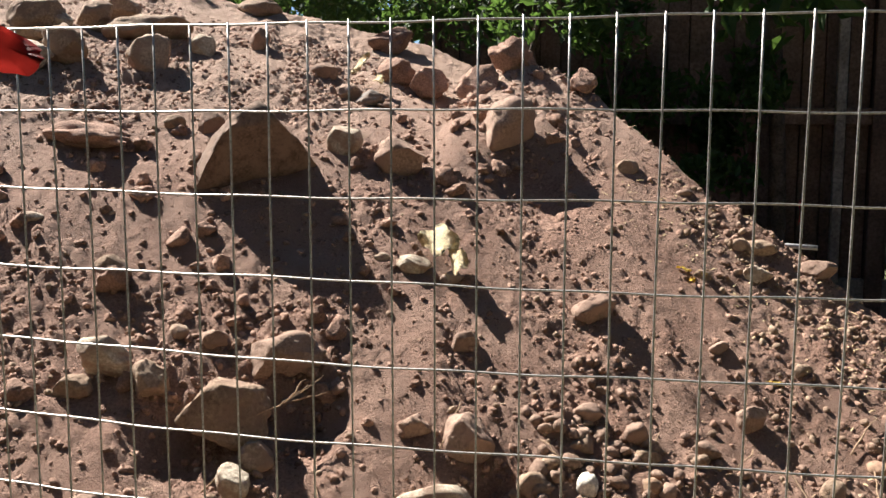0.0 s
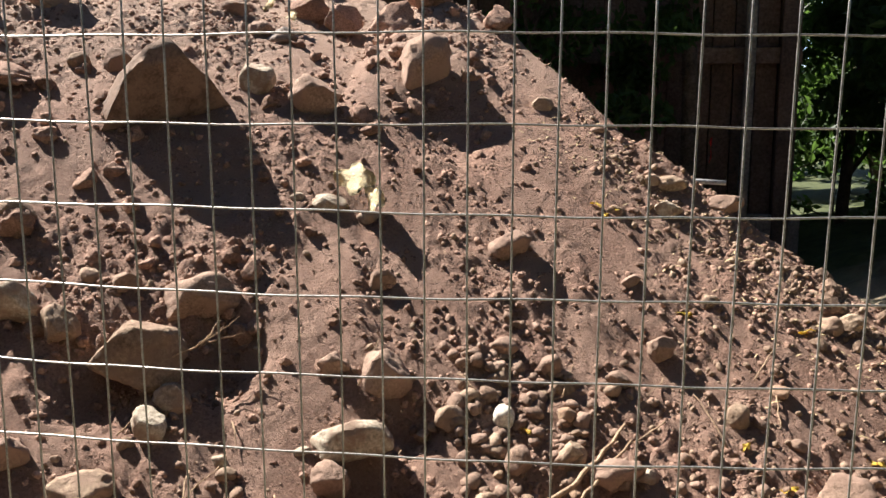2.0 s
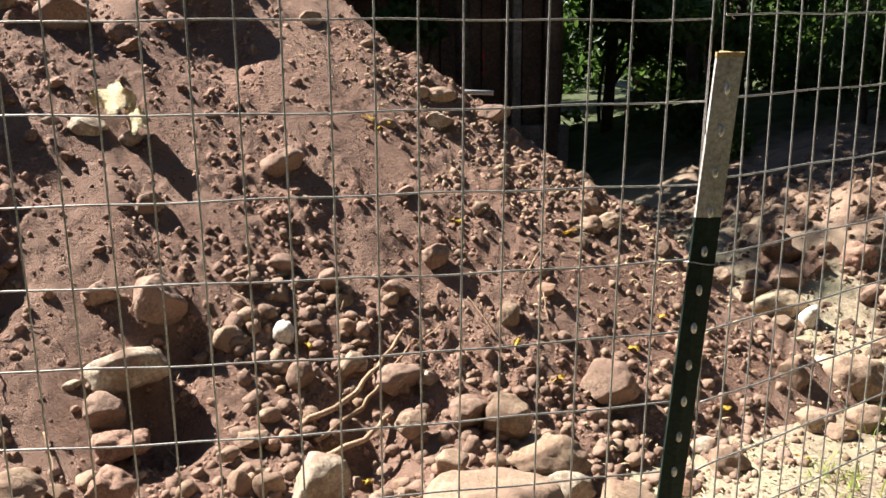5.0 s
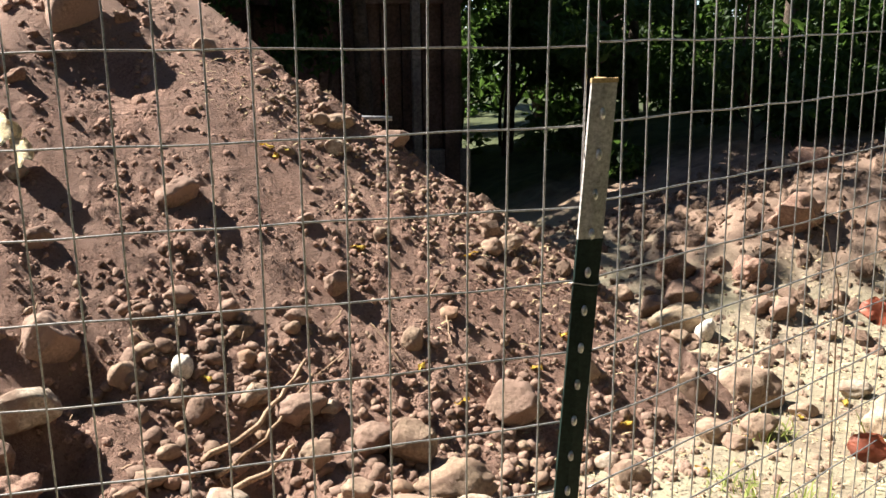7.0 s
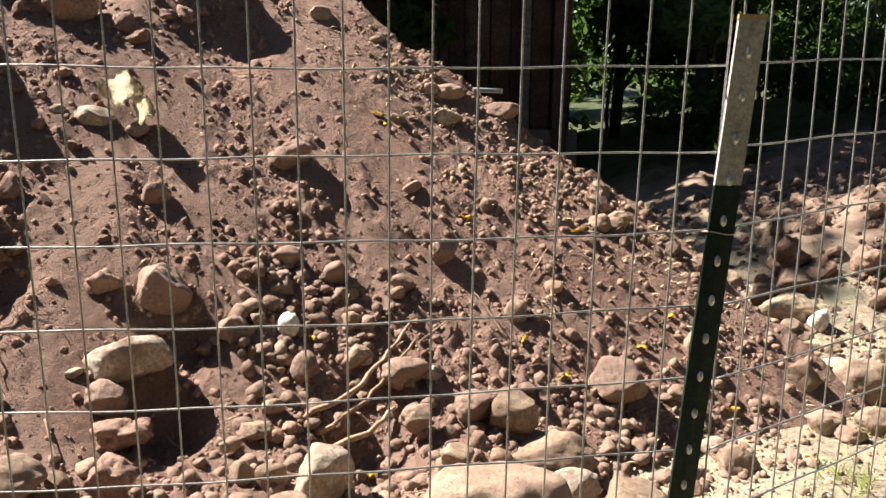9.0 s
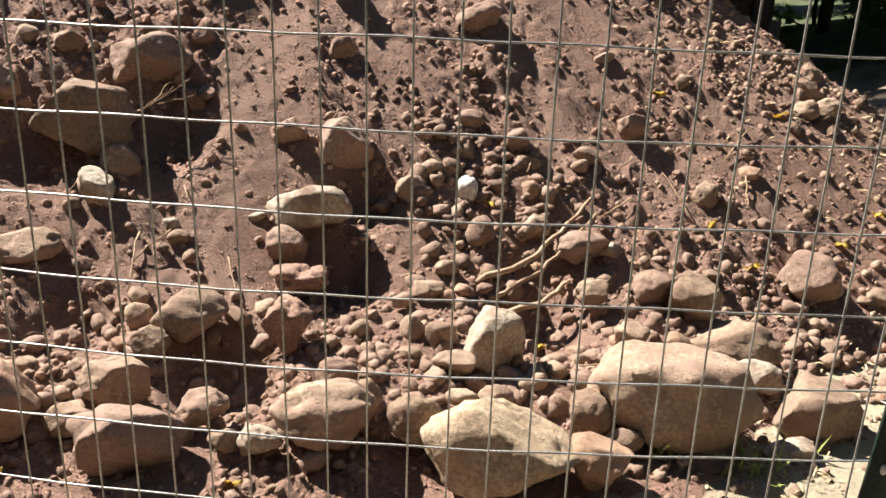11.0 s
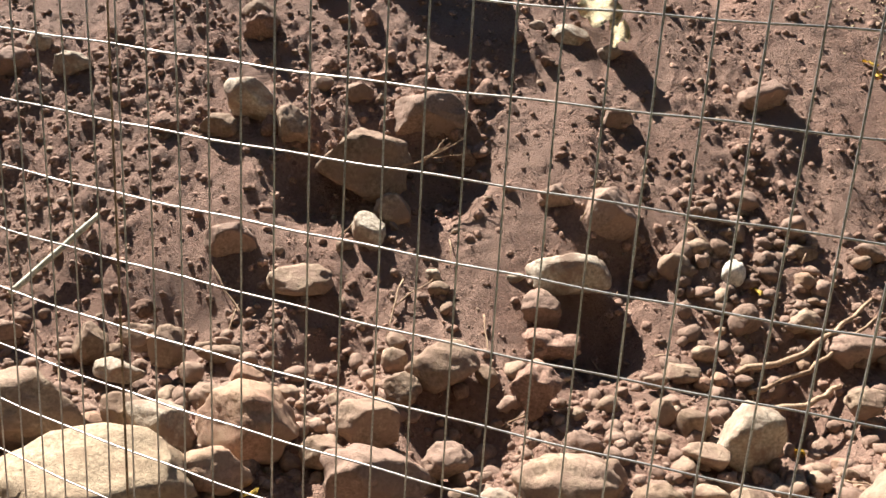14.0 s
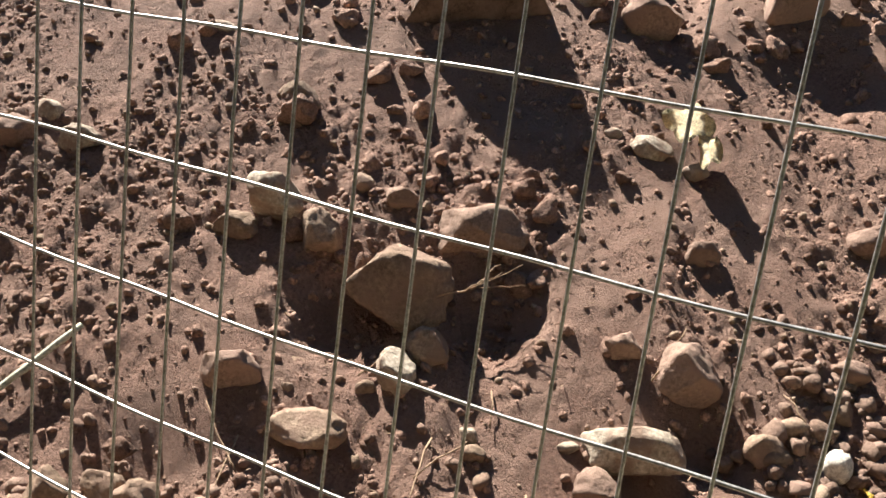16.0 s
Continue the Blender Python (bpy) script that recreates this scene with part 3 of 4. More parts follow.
rock(-0.025, 2.417, 0.184, 0.163, 0.134, 0.154, 17, "pale")
rock(-0.163, 2.423, 0.180, 0.077, 0.064, 0.074, 17, "tan")
rock(-0.242, 2.440, 0.185, 0.060, 0.056, 0.069, 17, "tan")
rock(0.002, 2.228, 0.115, 0.082, 0.060, 0.063, 17, "tan")
rock(-0.116, 2.320, 0.147, 0.103, 0.067, 0.060, 17, "tan")
rock(-0.077, 2.204, 0.116, 0.082, 0.053, 0.041, 17, "tan")
rock(-0.061, 2.148, 0.098, 0.107, 0.069, 0.040, 17, "tan")
rock(-0.519, 1.962, 0.100, 0.094, 0.066, 0.065, 17, "pale")
rock(-0.563, 2.354, 0.211, 0.126, 0.107, 0.126, 17, "clod")
rock(-0.584, 2.552, 0.255, 0.148, 0.096, 0.083, 17, "clod")
rock(-0.647, 2.649, 0.315, 0.103, 0.087, 0.103, 17, "brown")
rock(-0.227, 2.128, 0.108, 0.054, 0.039, 0.040, 17, "tan")
rock(-0.600, 1.937, 0.101, 0.060, 0.047, 0.052, 17, "tan")
rock(0.202, 2.894, 0.287, 0.149, 0.102, 0.099, 17, "brown")
rock(0.348, 2.535, 0.162, 0.088, 0.067, 0.073, 17, "tan")
rock(0.237, 2.711, 0.209, 0.094, 0.069, 0.072, 17, "tan")
rock(-0.289, 2.558, 0.213, 0.063, 0.042, 0.041, 17, "tan")
rock(-0.230, 2.625, 0.223, 0.095, 0.062, 0.041, 17, "tan")
rock(-0.190, 2.718, 0.255, 0.065, 0.047, 0.049, 17, "tan")
rock(-0.948, 2.590, 0.337, 0.057, 0.043, 0.047, 17, "tan")
rock(-0.981, 2.622, 0.366, 0.044, 0.034, 0.037, 17, "pale")
rock(-1.442, 2.500, 0.390, 0.037, 0.030, 0.034, 17, "pale")
rock(-1.262, 2.589, 0.413, 0.048, 0.042, 0.051, 17, "tan")
rock(-1.672, 2.825, 0.693, 0.074, 0.063, 0.074, 17, "clod")
rock(0.027, 2.001, 0.101, 0.323, 0.218, 0.209, 7, "cream")
rock(0.437, 2.278, 0.134, 0.377, 0.247, 0.229, 7, "tan")
rock(0.823, 2.397, 0.045, 0.205, 0.153, 0.162, 7, "tan")
rock(0.650, 2.626, 0.122, 0.239, 0.155, 0.122, 7, "tan")
rock(0.677, 2.534, 0.084, 0.171, 0.111, 0.079, 7, "pale")
rock(0.425, 2.760, 0.211, 0.118, 0.092, 0.102, 7, "brown")
rock(0.537, 2.748, 0.197, 0.137, 0.120, 0.143, 7, "tan")
rock(0.251, 2.043, 0.068, 0.144, 0.109, 0.118, 7, "rust")
rock(0.234, 2.197, 0.104, 0.098, 0.090, 0.112, 7, "tan")
rock(0.732, 2.259, 0.016, 0.113, 0.074, 0.058, 7, "pale")
rock(0.319, 2.151, 0.072, 0.083, 0.056, 0.054, 7, "tan")
rock(0.914, 3.019, 0.178, 0.169, 0.147, 0.176, 7, "brown")
rock(0.291, 2.915, 0.270, 0.052, 0.044, 0.052, 7, "pale")
rock(0.603, 3.213, 0.379, 0.074, 0.068, 0.085, 7, "tan")
rock(1.929, 3.285, 0.053, 0.248, 0.180, 0.186, -10, "tan")
rock(1.847, 3.350, 0.046, 0.121, 0.125, 0.166, -10, "pale")
rock(1.659, 3.224, 0.116, 0.128, 0.101, 0.111, -10, "tan")
rock(2.299, 2.934, 0.047, 0.184, 0.146, 0.164, -10, "cream")
rock(1.832, 3.000, 0.031, 0.127, 0.097, 0.106, -10, "tan")
rock(1.651, 2.995, 0.027, 0.125, 0.090, 0.093, -10, "tan")
rock(1.255, 2.737, 0.028, 0.117, 0.094, 0.106, -10, "tan")
rock(1.216, 2.869, 0.016, 0.088, 0.059, 0.057, -10, "pale")
rock(1.835, 3.943, 0.101, 0.108, 0.079, 0.082, -10, "rust")
rock(1.922, 3.908, 0.079, 0.087, 0.074, 0.087, -10, "tan")
rock(1.961, 4.057, 0.199, 0.243, 0.158, 0.127, -10, "cream")
rock(1.708, 2.926, 0.016, 0.103, 0.067, 0.060, -10, "tan")
rock(2.457, 3.970, 0.172, 0.116, 0.096, 0.111, -10, "brown")
rock(2.048, 3.931, 0.117, 0.078, 0.087, 0.119, -10, "white")
rock(2.384, 4.024, 0.210, 0.106, 0.085, 0.096, -10, "brown")
rock(2.050, 4.213, 0.361, 0.174, 0.129, 0.136, -10, "brown")
rock(1.910, 4.180, 0.307, 0.134, 0.101, 0.108, -10, "brown")
rock(1.258, 3.220, 0.221, 0.075, 0.089, 0.125, -10, "tan")
rock(2.752, 4.421, 0.643, 0.258, 0.191, 0.201, -10, "clod")
rock(3.184, 5.008, 0.777, 0.226, 0.147, 0.129, -10, "clod")
rock(2.092, 4.361, 0.538, 0.195, 0.179, 0.222, -10, "clod")
rock(1.792, 4.330, 0.446, 0.121, 0.092, 0.099, -10, "tan")
rock(2.195, 4.250, 0.415, 0.165, 0.121, 0.126, -10, "clod")
rock(2.430, 4.250, 0.432, 0.166, 0.122, 0.127, -10, "clod")
rock(1.310, 4.492, 0.492, 0.111, 0.081, 0.083, -10, "tan")
rock(1.073, 3.698, 0.594, 0.092, 0.066, 0.069, -10, "tan")
rock(0.997, 3.673, 0.592, 0.082, 0.063, 0.068, -10, "tan")
rock(2.391, 3.282, 0.017, 0.136, 0.088, 0.068, -10, "pale")
rock(2.444, 3.615, 0.014, 0.098, 0.064, 0.054, -10, "pale")
rock(2.085, 3.136, 0.018, 0.099, 0.067, 0.064, -10, "tan")
rock(-2.628, 2.645, 0.825, 0.155, 0.108, 0.108, 25, "brown")
rock(-2.594, 2.762, 0.888, 0.085, 0.067, 0.073, 25, "pale")
rock(-2.632, 2.432, 0.698, 0.286, 0.205, 0.210, 25, "brown")
rock(-2.298, 2.089, 0.337, 0.048, 0.044, 0.055, 25, "pale")
rock(-1.640, 1.676, 0.168, 0.293, 0.202, 0.198, 25, "tan")
rock(-1.349, 1.572, 0.117, 0.425, 0.276, 0.187, 25, "cream")
rock(-2.421, 2.740, 0.831, 0.112, 0.085, 0.092, 25, "pale")
rock(-1.943, 3.176, 1.021, 0.128, 0.099, 0.108, 25, "tan")
rock(-1.512, 1.766, 0.136, 0.078, 0.052, 0.050, 25, "rust")
rock(-1.436, 2.129, 0.211, 0.062, 0.048, 0.052, 25, "tan")
rock(-1.315, 2.144, 0.202, 0.052, 0.041, 0.046, 25, "tan")
rock(-1.409, 2.169, 0.221, 0.044, 0.037, 0.044, 25, "brown")
rock(-1.956, 1.946, 0.218, 0.072, 0.057, 0.063, 25, "brown")
rock(-1.681, 2.184, 0.265, 0.075, 0.050, 0.049, 25, "clod")
rock(-1.974, 2.681, 0.677, 0.079, 0.075, 0.094, 25, "clod")
rock(-0.103, 2.854, 0.322, 0.079, 0.075, 0.095, 25, "brown")
rock(-0.303, 2.933, 0.410, 0.073, 0.057, 0.063, 25, "tan")


# ---- the loose crumbs, pebbles and gravel ----
def scatter(name, label, spots, sizes, shapes, material, squash=(0.55, 0.9), sink=0.25, seed=1, smooth=True):
    """One mesh of many small lumps, each a low-poly pebble turned at random, lying on the land."""
    rng = np.random.RandomState(seed)
    base_v, base_f = [], []
    for k in range(shapes):
        bm = bmesh.new()
        bmesh.ops.create_icosphere(bm, subdivisions=2 if k >= shapes // 2 else 1, radius=1.0)
        c = np.array([v.co[:] for v in bm.verts])
        c *= (1 + 0.42 * lattice_noise(c * 1.5 + k * 5.1, k + 40) + 0.22 * lattice_noise(c * 3.1 + k, k + 41))[:, None]
        base_v.append(c)
        base_f.append(np.array([[v.index for v in q.verts] for q in bm.faces]))
        bm.free()
    x, y = spots[:, 0], spots[:, 1]
    z = np.maximum(pile_height(x, y), ground_height(x, y))
    verts, faces, start = [], [], 0
    which = rng.randint(0, shapes // 2, len(spots)) + (sizes > 0.024) * (shapes // 2)
    for i in range(len(spots)):
        s = sizes[i] * 0.5
        q = rng.normal(size=4)
        q /= np.linalg.norm(q)
        a, b, c, d = q
        rot = np.array([[1 - 2 * (c * c + d * d), 2 * (b * c - a * d), 2 * (b * d + a * c)], [2 * (b * c + a * d), 1 - 2 * (b * b + d * d), 2 * (c * d - a * b)], [2 * (b * d - a * c), 2 * (c * d + a * b), 1 - 2 * (b * b + c * c)]])
        stretch = np.array([1, rng.uniform(*squash) + 0.1, rng.uniform(*squash)]) * s
        v = (base_v[which[i]] * stretch) @ rot.T + (x[i], y[i], z[i] + s * (0.5 - sink))
        verts.append(v)
        faces.append(base_f[which[i]] + start)
        start += len(v)
    verts, faces = np.concatenate(verts), np.concatenate(faces)
    me = bpy.data.meshes.new(name)
    me.vertices.add(len(verts))
    me.vertices.foreach_set("co", verts.ravel())
    me.loops.add(faces.size)
    me.loops.foreach_set("vertex_index", faces.ravel())
    me.polygons.add(len(faces))
    me.polygons.foreach_set("loop_start", np.arange(0, faces.size, 3))
    me.polygons.foreach_set("use_smooth", np.full(len(faces), smooth))
    me.materials.append(material)
    me.update()
    return tagged(new(name, me), label, name.replace("_", " "), kind="stuff")


def slope_spots(count, seed, low=0.02, patch=0.0, x0=-3.6, x1=1.6):
    """Places on the heap's face, thicker where the soil is rough."""
    rng = np.random.RandomState(seed)
    got = []
    while sum(len(g) for g in got) < count:
        p = np.c_[rng.uniform(x0, x1, 4000), rng.uniform(1.2, 5.3, 4000)]
        zf = pile_form(p[:, 0], p[:, 1])
        keep = (zf > low) & (roughness(p[:, 0], p[:, 1]) > 2 * patch + rng.uniform(-0.12, 1.0, 4000))
        got.append(p[keep])
    return np.concatenate(got)[:count]


def sizes_of(count, small, large, seed, power=2.2):
    return small * (large / small) ** (np.random.RandomState(seed).uniform(0, 1, count) ** power)


scatter("soil_crumbs", "brown crumbs of soil lying loose over the slope", slope_spots(60000, 1), sizes_of(60000, 0.004, 0.040, 2, 3.2), 12, CLOD, sink=0.75, seed=3)
scatter("pebbles", "small tan pebbles lying over the slope", slope_spots(3600, 4, patch=0.05), sizes_of(3600, 0.005, 0.034, 5), 12, STONES["tan"], sink=0.5, seed=6)
rng = np.random.RandomState(8)
foot = rng.uniform(-2.6, 1.5, 3400)
spots = np.c_[foot, 2.40 + 0.369 * foot + rng.normal(0.0, 0.24, 3400)]
scatter("gravel", "tan and brown gravel heaped along the foot of the heap", spots, sizes_of(3400, 0.010, 0.065, 9), 12, STONES["brown"], sink=0.45, seed=10)
nest = np.c_[rng.normal(-0.10, 0.15, 300), rng.normal(2.98, 0.13, 300)]
scatter("gravel", "nest of rounded brown gravel on the slope", nest, sizes_of(300, 0.014, 0.055, 11), 12, STONES["brown"], sink=0.4, seed=12)
edge = rng.uniform(0, 1, 800)
spots = np.c_[0.05 + 1.2 * edge + rng.normal(0, 0.07, 800), 4.34 - 0.56 * edge + rng.normal(-0.1, 0.1, 800)]
scatter("gravel", "pale gravel gathered along the edge of the heap", spots, sizes_of(800, 0.006, 0.036, 13), 12, STONES["tan"], sink=0.45, seed=14)
spots = np.c_[rng.uniform(0.4, 3.6, 5200), rng.uniform(1.6, 4.0, 5200)]
scatter("ground_gravel", "pale gravel and chips scattered over the ground", spots, sizes_of(5200, 0.005, 0.04, 15), 12, STONES["tan"], sink=0.4, seed=16)
spots = np.c_[rng.uniform(-2.4, 0.6, 1800), rng.uniform(1.2, 2.4, 1800)]
scatter("ground_gravel", "gravel and crumbs on the ground by the fence", spots, sizes_of(1800, 0.006, 0.04, 17), 12, STONES["brown"], sink=0.4, seed=18)
spots = np.c_[rng.uniform(0.9, 4.5, 3000), rng.uniform(3.6, 5.6, 3000)]
scatter("rubble", "brown clods and stones over the shaded bank", spots, sizes_of(3000, 0.015, 0.13, 19), 12, DARK_CLOD, sink=0.7, seed=20, smooth=False)

# Countable cobbles among the gravel at the heap's foot.
cobble_meshes = []
for k in range(8):
    me = rock_mesh(500 + k, 2 + k % 4, 0.16, 2 if k % 2 else 3)
    me.name = "cobble"
    me.materials.append(STONES[("brown", "brown", "rust", "tan", "brown", "brown", "tan", "brown")[k]])
    cobble_meshes.append(me)
rng = random.Random(404)
for k in range(250):
    cx = rng.uniform(-2.3, 1.2)
    cy = 2.44 + 0.369 * cx + rng.gauss(0.0, 0.2)
    if k % 5 == 0:
        cx, cy = rng.gauss(-0.06, 0.16), rng.gauss(2.98, 0.14)
    size = rng.uniform(0.034, 0.085)
    ob = tagged(new("cobble", cobble_meshes[k % 8]), "fist-sized river cobble lying in loose soil", "stone", "cobbles at the foot of the heap")
    ob.location = (cx, cy, top_at(cx, cy) + size * 0.08)
    ob.rotation_euler = (rng.uniform(-0.5, 0.5), rng.uniform(-0.5, 0.5), rng.uniform(0, 6.28))
    ob.scale = (size, size * rng.uniform(0.7, 0.95), size * rng.uniform(0.55, 0.8))


# Lumps of soil packed on the upper slope and round the buried stones.
clod_meshes = []
for k in range(8):
    me = rock_mesh(700 + k, 3, 0.42, 3)
    me.name = "clod"
    me.materials.append(CLOD)
    clod_meshes.append(me)
rng = random.Random(33)
for k in range(260):
    cx, cy = ((rng.gauss(-0.75, 0.42), rng.gauss(4.3, 0.33)), (rng.gauss(-2.1, 0.5), rng.gauss(3.4, 0.35)), (rng.gauss(-0.75, 0.42), rng.gauss(4.4, 0.3)), (rng.gauss(-1.3, 0.3), rng.gauss(3.1, 0.15)))[k % 4]
    size = 0.025 * 4.4 ** (rng.random() ** 1.7)
    ob = tagged(new("clod", clod_meshes[k % 8]), "crumbly lump of brown soil on the slope", "clod", "clods of the heap")
    ob.location = (cx, cy, top_at(cx, cy) + size * 0.04)
    ob.rotation_euler = (rng.uniform(0.2, 0.9), rng.uniform(-0.5, 0.5), rng.uniform(0, 6.28))
    ob.scale = (size, size * rng.uniform(0.7, 1.0), size * rng.uniform(0.55, 0.85))


# ---- dark timber shed behind the heap ----
def box_bm(x0, x1, y0, y1, z0, z1, bevel=0.006):
    bm = bmesh.new()
    bmesh.ops.create_cube(bm, size=1.0)
    bmesh.ops.scale(bm, vec=(x1 - x0, y1 - y0, z1 - z0), verts=bm.verts)
    bmesh.ops.translate(bm, vec=((x0 + x1) / 2, (y0 + y1) / 2, (z0 + z1) / 2), verts=bm.verts)
    bmesh.ops.bevel(bm, geom=bm.edges[:], offset=bevel, segments=1, affect="EDGES")
    return bm


def shed(x0, x1, y0, y1, height):
    ob = tagged(new("shed"), "dark weathered timber shed standing in deep shade", "shed")
    ob.location = (x0, y0, 0)
    w, d = x1 - x0, y1 - y0
    rng = random.Random(5)
    n = int(w / 0.16)
    for k in range(n):
        a, b = k * w / n, (k + 1) * w / n
        off = rng.uniform(-0.006, 0.006)
        part("plank", box_bm(a + 0.004, b - 0.004, off, 0.025 + off, 0.02, height - rng.uniform(0, 0.03), 0.003), WOOD_DARK, ob, smooth=False)
    part("side_wall", box_bm(w - 0.03, w, 0.03, d, 0, height), WOOD_DARK, ob, smooth=False)
    part("side_wall", box_bm(0, 0.03, 0.03, d, 0, height), WOOD_DARK, ob, smooth=False)
    part("back_wall", box_bm(0.04, w - 0.04, d - 0.03, d, 0, height), WOOD_DARK, ob, smooth=False)
    part("roof", box_bm(-0.2, w + 0.12, -0.25, d + 0.2, height + 0.005, height + 0.09), WOOD_DARK, ob, smooth=False)
    for px in (0.05, w * 0.42, w - 0.16):
        part("corner_post", box_bm(px, px + 0.12, -0.1, -0.012, 0, height), WOOD_DARK, ob, smooth=False)
    part("rail", box_bm(0.0, w, -0.06, -0.012, 1.62, 1.74), WOOD_DARK, ob, smooth=False)
    part("plinth", box_bm(-0.05, w + 0.05, -0.08, -0.012, 0.0, 0.5), WOOD_GREY, ob, "grey base boards", smooth=False)
    part("downpipe", box_bm(w - 0.42, w - 0.35, -0.17, -0.11, 0, height), WOOD_GREY, ob, "grey upright pipe", smooth=False)
    return ob


shed(-1.9, 1.62, 7.5, 9.6, 3.3)


# ---- trees and shrubs ----
def leaf_cloud(centres, radii, count, size, seed, flat=0.7):
    """Many small bent leaves gathered in uneven clumps."""
    rng = np.random.RandomState(seed)
    verts, faces = [], []
    weights = np.array(radii) ** 2
    pick = rng.choice(len(centres), count, p=weights / weights.sum())
    for k in range(count):
        c, r = np.array(centres[pick[k]]), radii[pick[k]]
        d = rng.normal(size=3)
        d /= np.linalg.norm(d)
        p = c + d * r * rng.uniform(0.25, 1.0) ** 0.6 * (1, 1, flat)
        u = rng.normal(size=3)
        u /= np.linalg.norm(u)
        v = np.cross(u, rng.normal(size=3))
        v /= np.linalg.norm(v)
        n = np.cross(u, v)
        s = size * rng.uniform(0.6, 1.35)
        at = len(verts)
        verts += [p - u * s, p + v * s * 0.42 + n * s * 0.12, p + u * s, p - v * s * 0.42 + n * s * 0.12]
        faces += [(at, at + 1, at + 2), (at, at + 2, at + 3)]
    return verts, faces


def tree(x, y, height, spread, leaves, size, seed, label, crown_from=0.35, name="tree", thick=0.05):
    rng = random.Random(seed)
    z0 = top_at(x, y) - 0.05
    ob = tagged(new(name), label, name, "trees behind the heap" if name == "tree" else "shrubs behind the heap")
    ob.location = (x, y, z0)
    v, fcs = [], []
    lean = rng.uniform(-0.12, 0.12), rng.uniform(-0.08, 0.08)
    trunk = [Vector((lean[0] * t * height + 0.03 * math.sin(t * 9 + seed), lean[1] * t * height, t * height * 0.9)) for t in np.linspace(0, 1, 10)]
    tv, tf = tube(trunk, [thick * (1 - 0.75 * t) for t in np.linspace(0, 1, 10)], 7)
    v, fcs = list(tv), list(tf)
    centres, radii = [], []
    for k in range(9):
        t = rng.uniform(crown_from, 0.97)
        base = trunk[min(int(t * 9), 9)]
        a = rng.uniform(0, 6.28)
        reach = spread * rng.uniform(0.35, 1.0)
        tip = base + Vector((math.cos(a) * reach, math.sin(a) * reach, rng.uniform(0.0, 0.25) * height * 0.6))
        mid = base.lerp(tip, 0.5) + Vector((0, 0, 0.06 * height))
        bv, bf = tube([base, mid, tip], [thick * 0.4, thick * 0.25, thick * 0.08], 5)
        at = len(v)
        v += bv
        fcs += [tuple(i + at for i in q) for q in bf]
        for m in (0.55, 0.8, 1.0):
            p = base.lerp(tip, m) + Vector((rng.uniform(-0.15, 0.15), rng.uniform(-0.15, 0.15), rng.uniform(-0.1, 0.2))) * spread
            centres.append(tuple(p))
            radii.append(spread * rng.uniform(0.2, 0.42))
    mesh_object("trunk", v, fcs, BARK, ob, "rough brown bark")
    cv, cf = leaf_cloud(centres, radii, leaves, size, seed)
    mesh_object("crown", cv, cf, LEAF, ob, "dense small green leaves", smooth=False)
    return ob


T_LABEL = "slender leafy tree with dark green foliage"
S_LABEL = "dense green shrub growing in the shade"
# Two trees added so that their crowns, out of view, shade the bank.
tree(-0.9, 7.3, 7.0, 1.7, 1200, 0.10, 1, "tall leafy tree added by the shed, its unseen crown shading the bank", 0.62, thick=0.09)
tree(0.8, 7.25, 5.0, 1.5, 2300, 0.10, 12, "tall leafy tree added behind the heap, its unseen crown shading the bank", 0.6, thick=0.08)
for tx, ty, th, sp, sd in ((2.15, 8.3, 4.2, 1.0, 2), (2.75, 7.6, 3.8, 0.9, 3), (3.5, 8.6, 4.6, 1.3, 4), (4.3, 7.4, 4.2, 1.1, 5), (5.2, 8.2, 4.8, 1.3, 6), (6.2, 7.2, 4.4, 1.2, 7), (3.0, 10.2, 5.6, 1.8, 8), (5.6, 10.6, 5.8, 1.9, 9), (7.6, 9.0, 5.4, 1.7, 10)):
    tree(tx, ty, th, sp, 4600, 0.06, sd, T_LABEL, 0.06, thick=0.055)
for tx, ty, th, sp, sd in ((-0.2, 6.9, 2.5, 0.7, 21), (-1.0, 6.75, 2.7, 0.8, 22), (-1.9, 6.9, 2.8, 0.9, 23), (-2.9, 7.0, 2.8, 0.9, 24), (-3.9, 7.3, 3.2, 1.0, 25), (-5.0, 7.2, 3.2, 1.1, 26), (0.5, 7.05, 2.2, 0.55, 27)):
    tree(tx, ty, th, sp, 2600, 0.045, sd, S_LABEL, 0.1, "shrub", 0.03)
for tx, ty, th, sp, sd in ((2.5, 6.5, 1.3, 0.5, 31), (3.4, 6.2, 1.4, 0.55, 32), (4.4, 6.0, 1.3, 0.55, 33), (5.2, 5.7, 1.5, 0.6, 34), (2.3, 9.0, 2.0, 0.9, 35), (3.6, 9.4, 2.2, 1.0, 36), (4.9, 9.2, 2.1, 1.0, 37), (6.3, 8.8, 2.2, 1.0, 38)):
    tree(tx, ty, th, sp, 2800, 0.045, sd, S_LABEL, 0.04, "shrub", 0.02)
for k in range(10):
    tree(1.6 + 0.75 * k, 10.9 + 0.5 * math.sin(k * 1.7), 1.8, 0.85, 1900, 0.07, 80 + k, S_LABEL, 0.02, "shrub", 0.03)
for k in range(9):
    tree(-7.5 + 2.4 * k, 13.5 + 0.8 * math.sin(k * 2.1), 5.6, 1.9, 3000, 0.13, 60 + k, "broad dark green tree added to close off the yard", 0.03, thick=0.1)
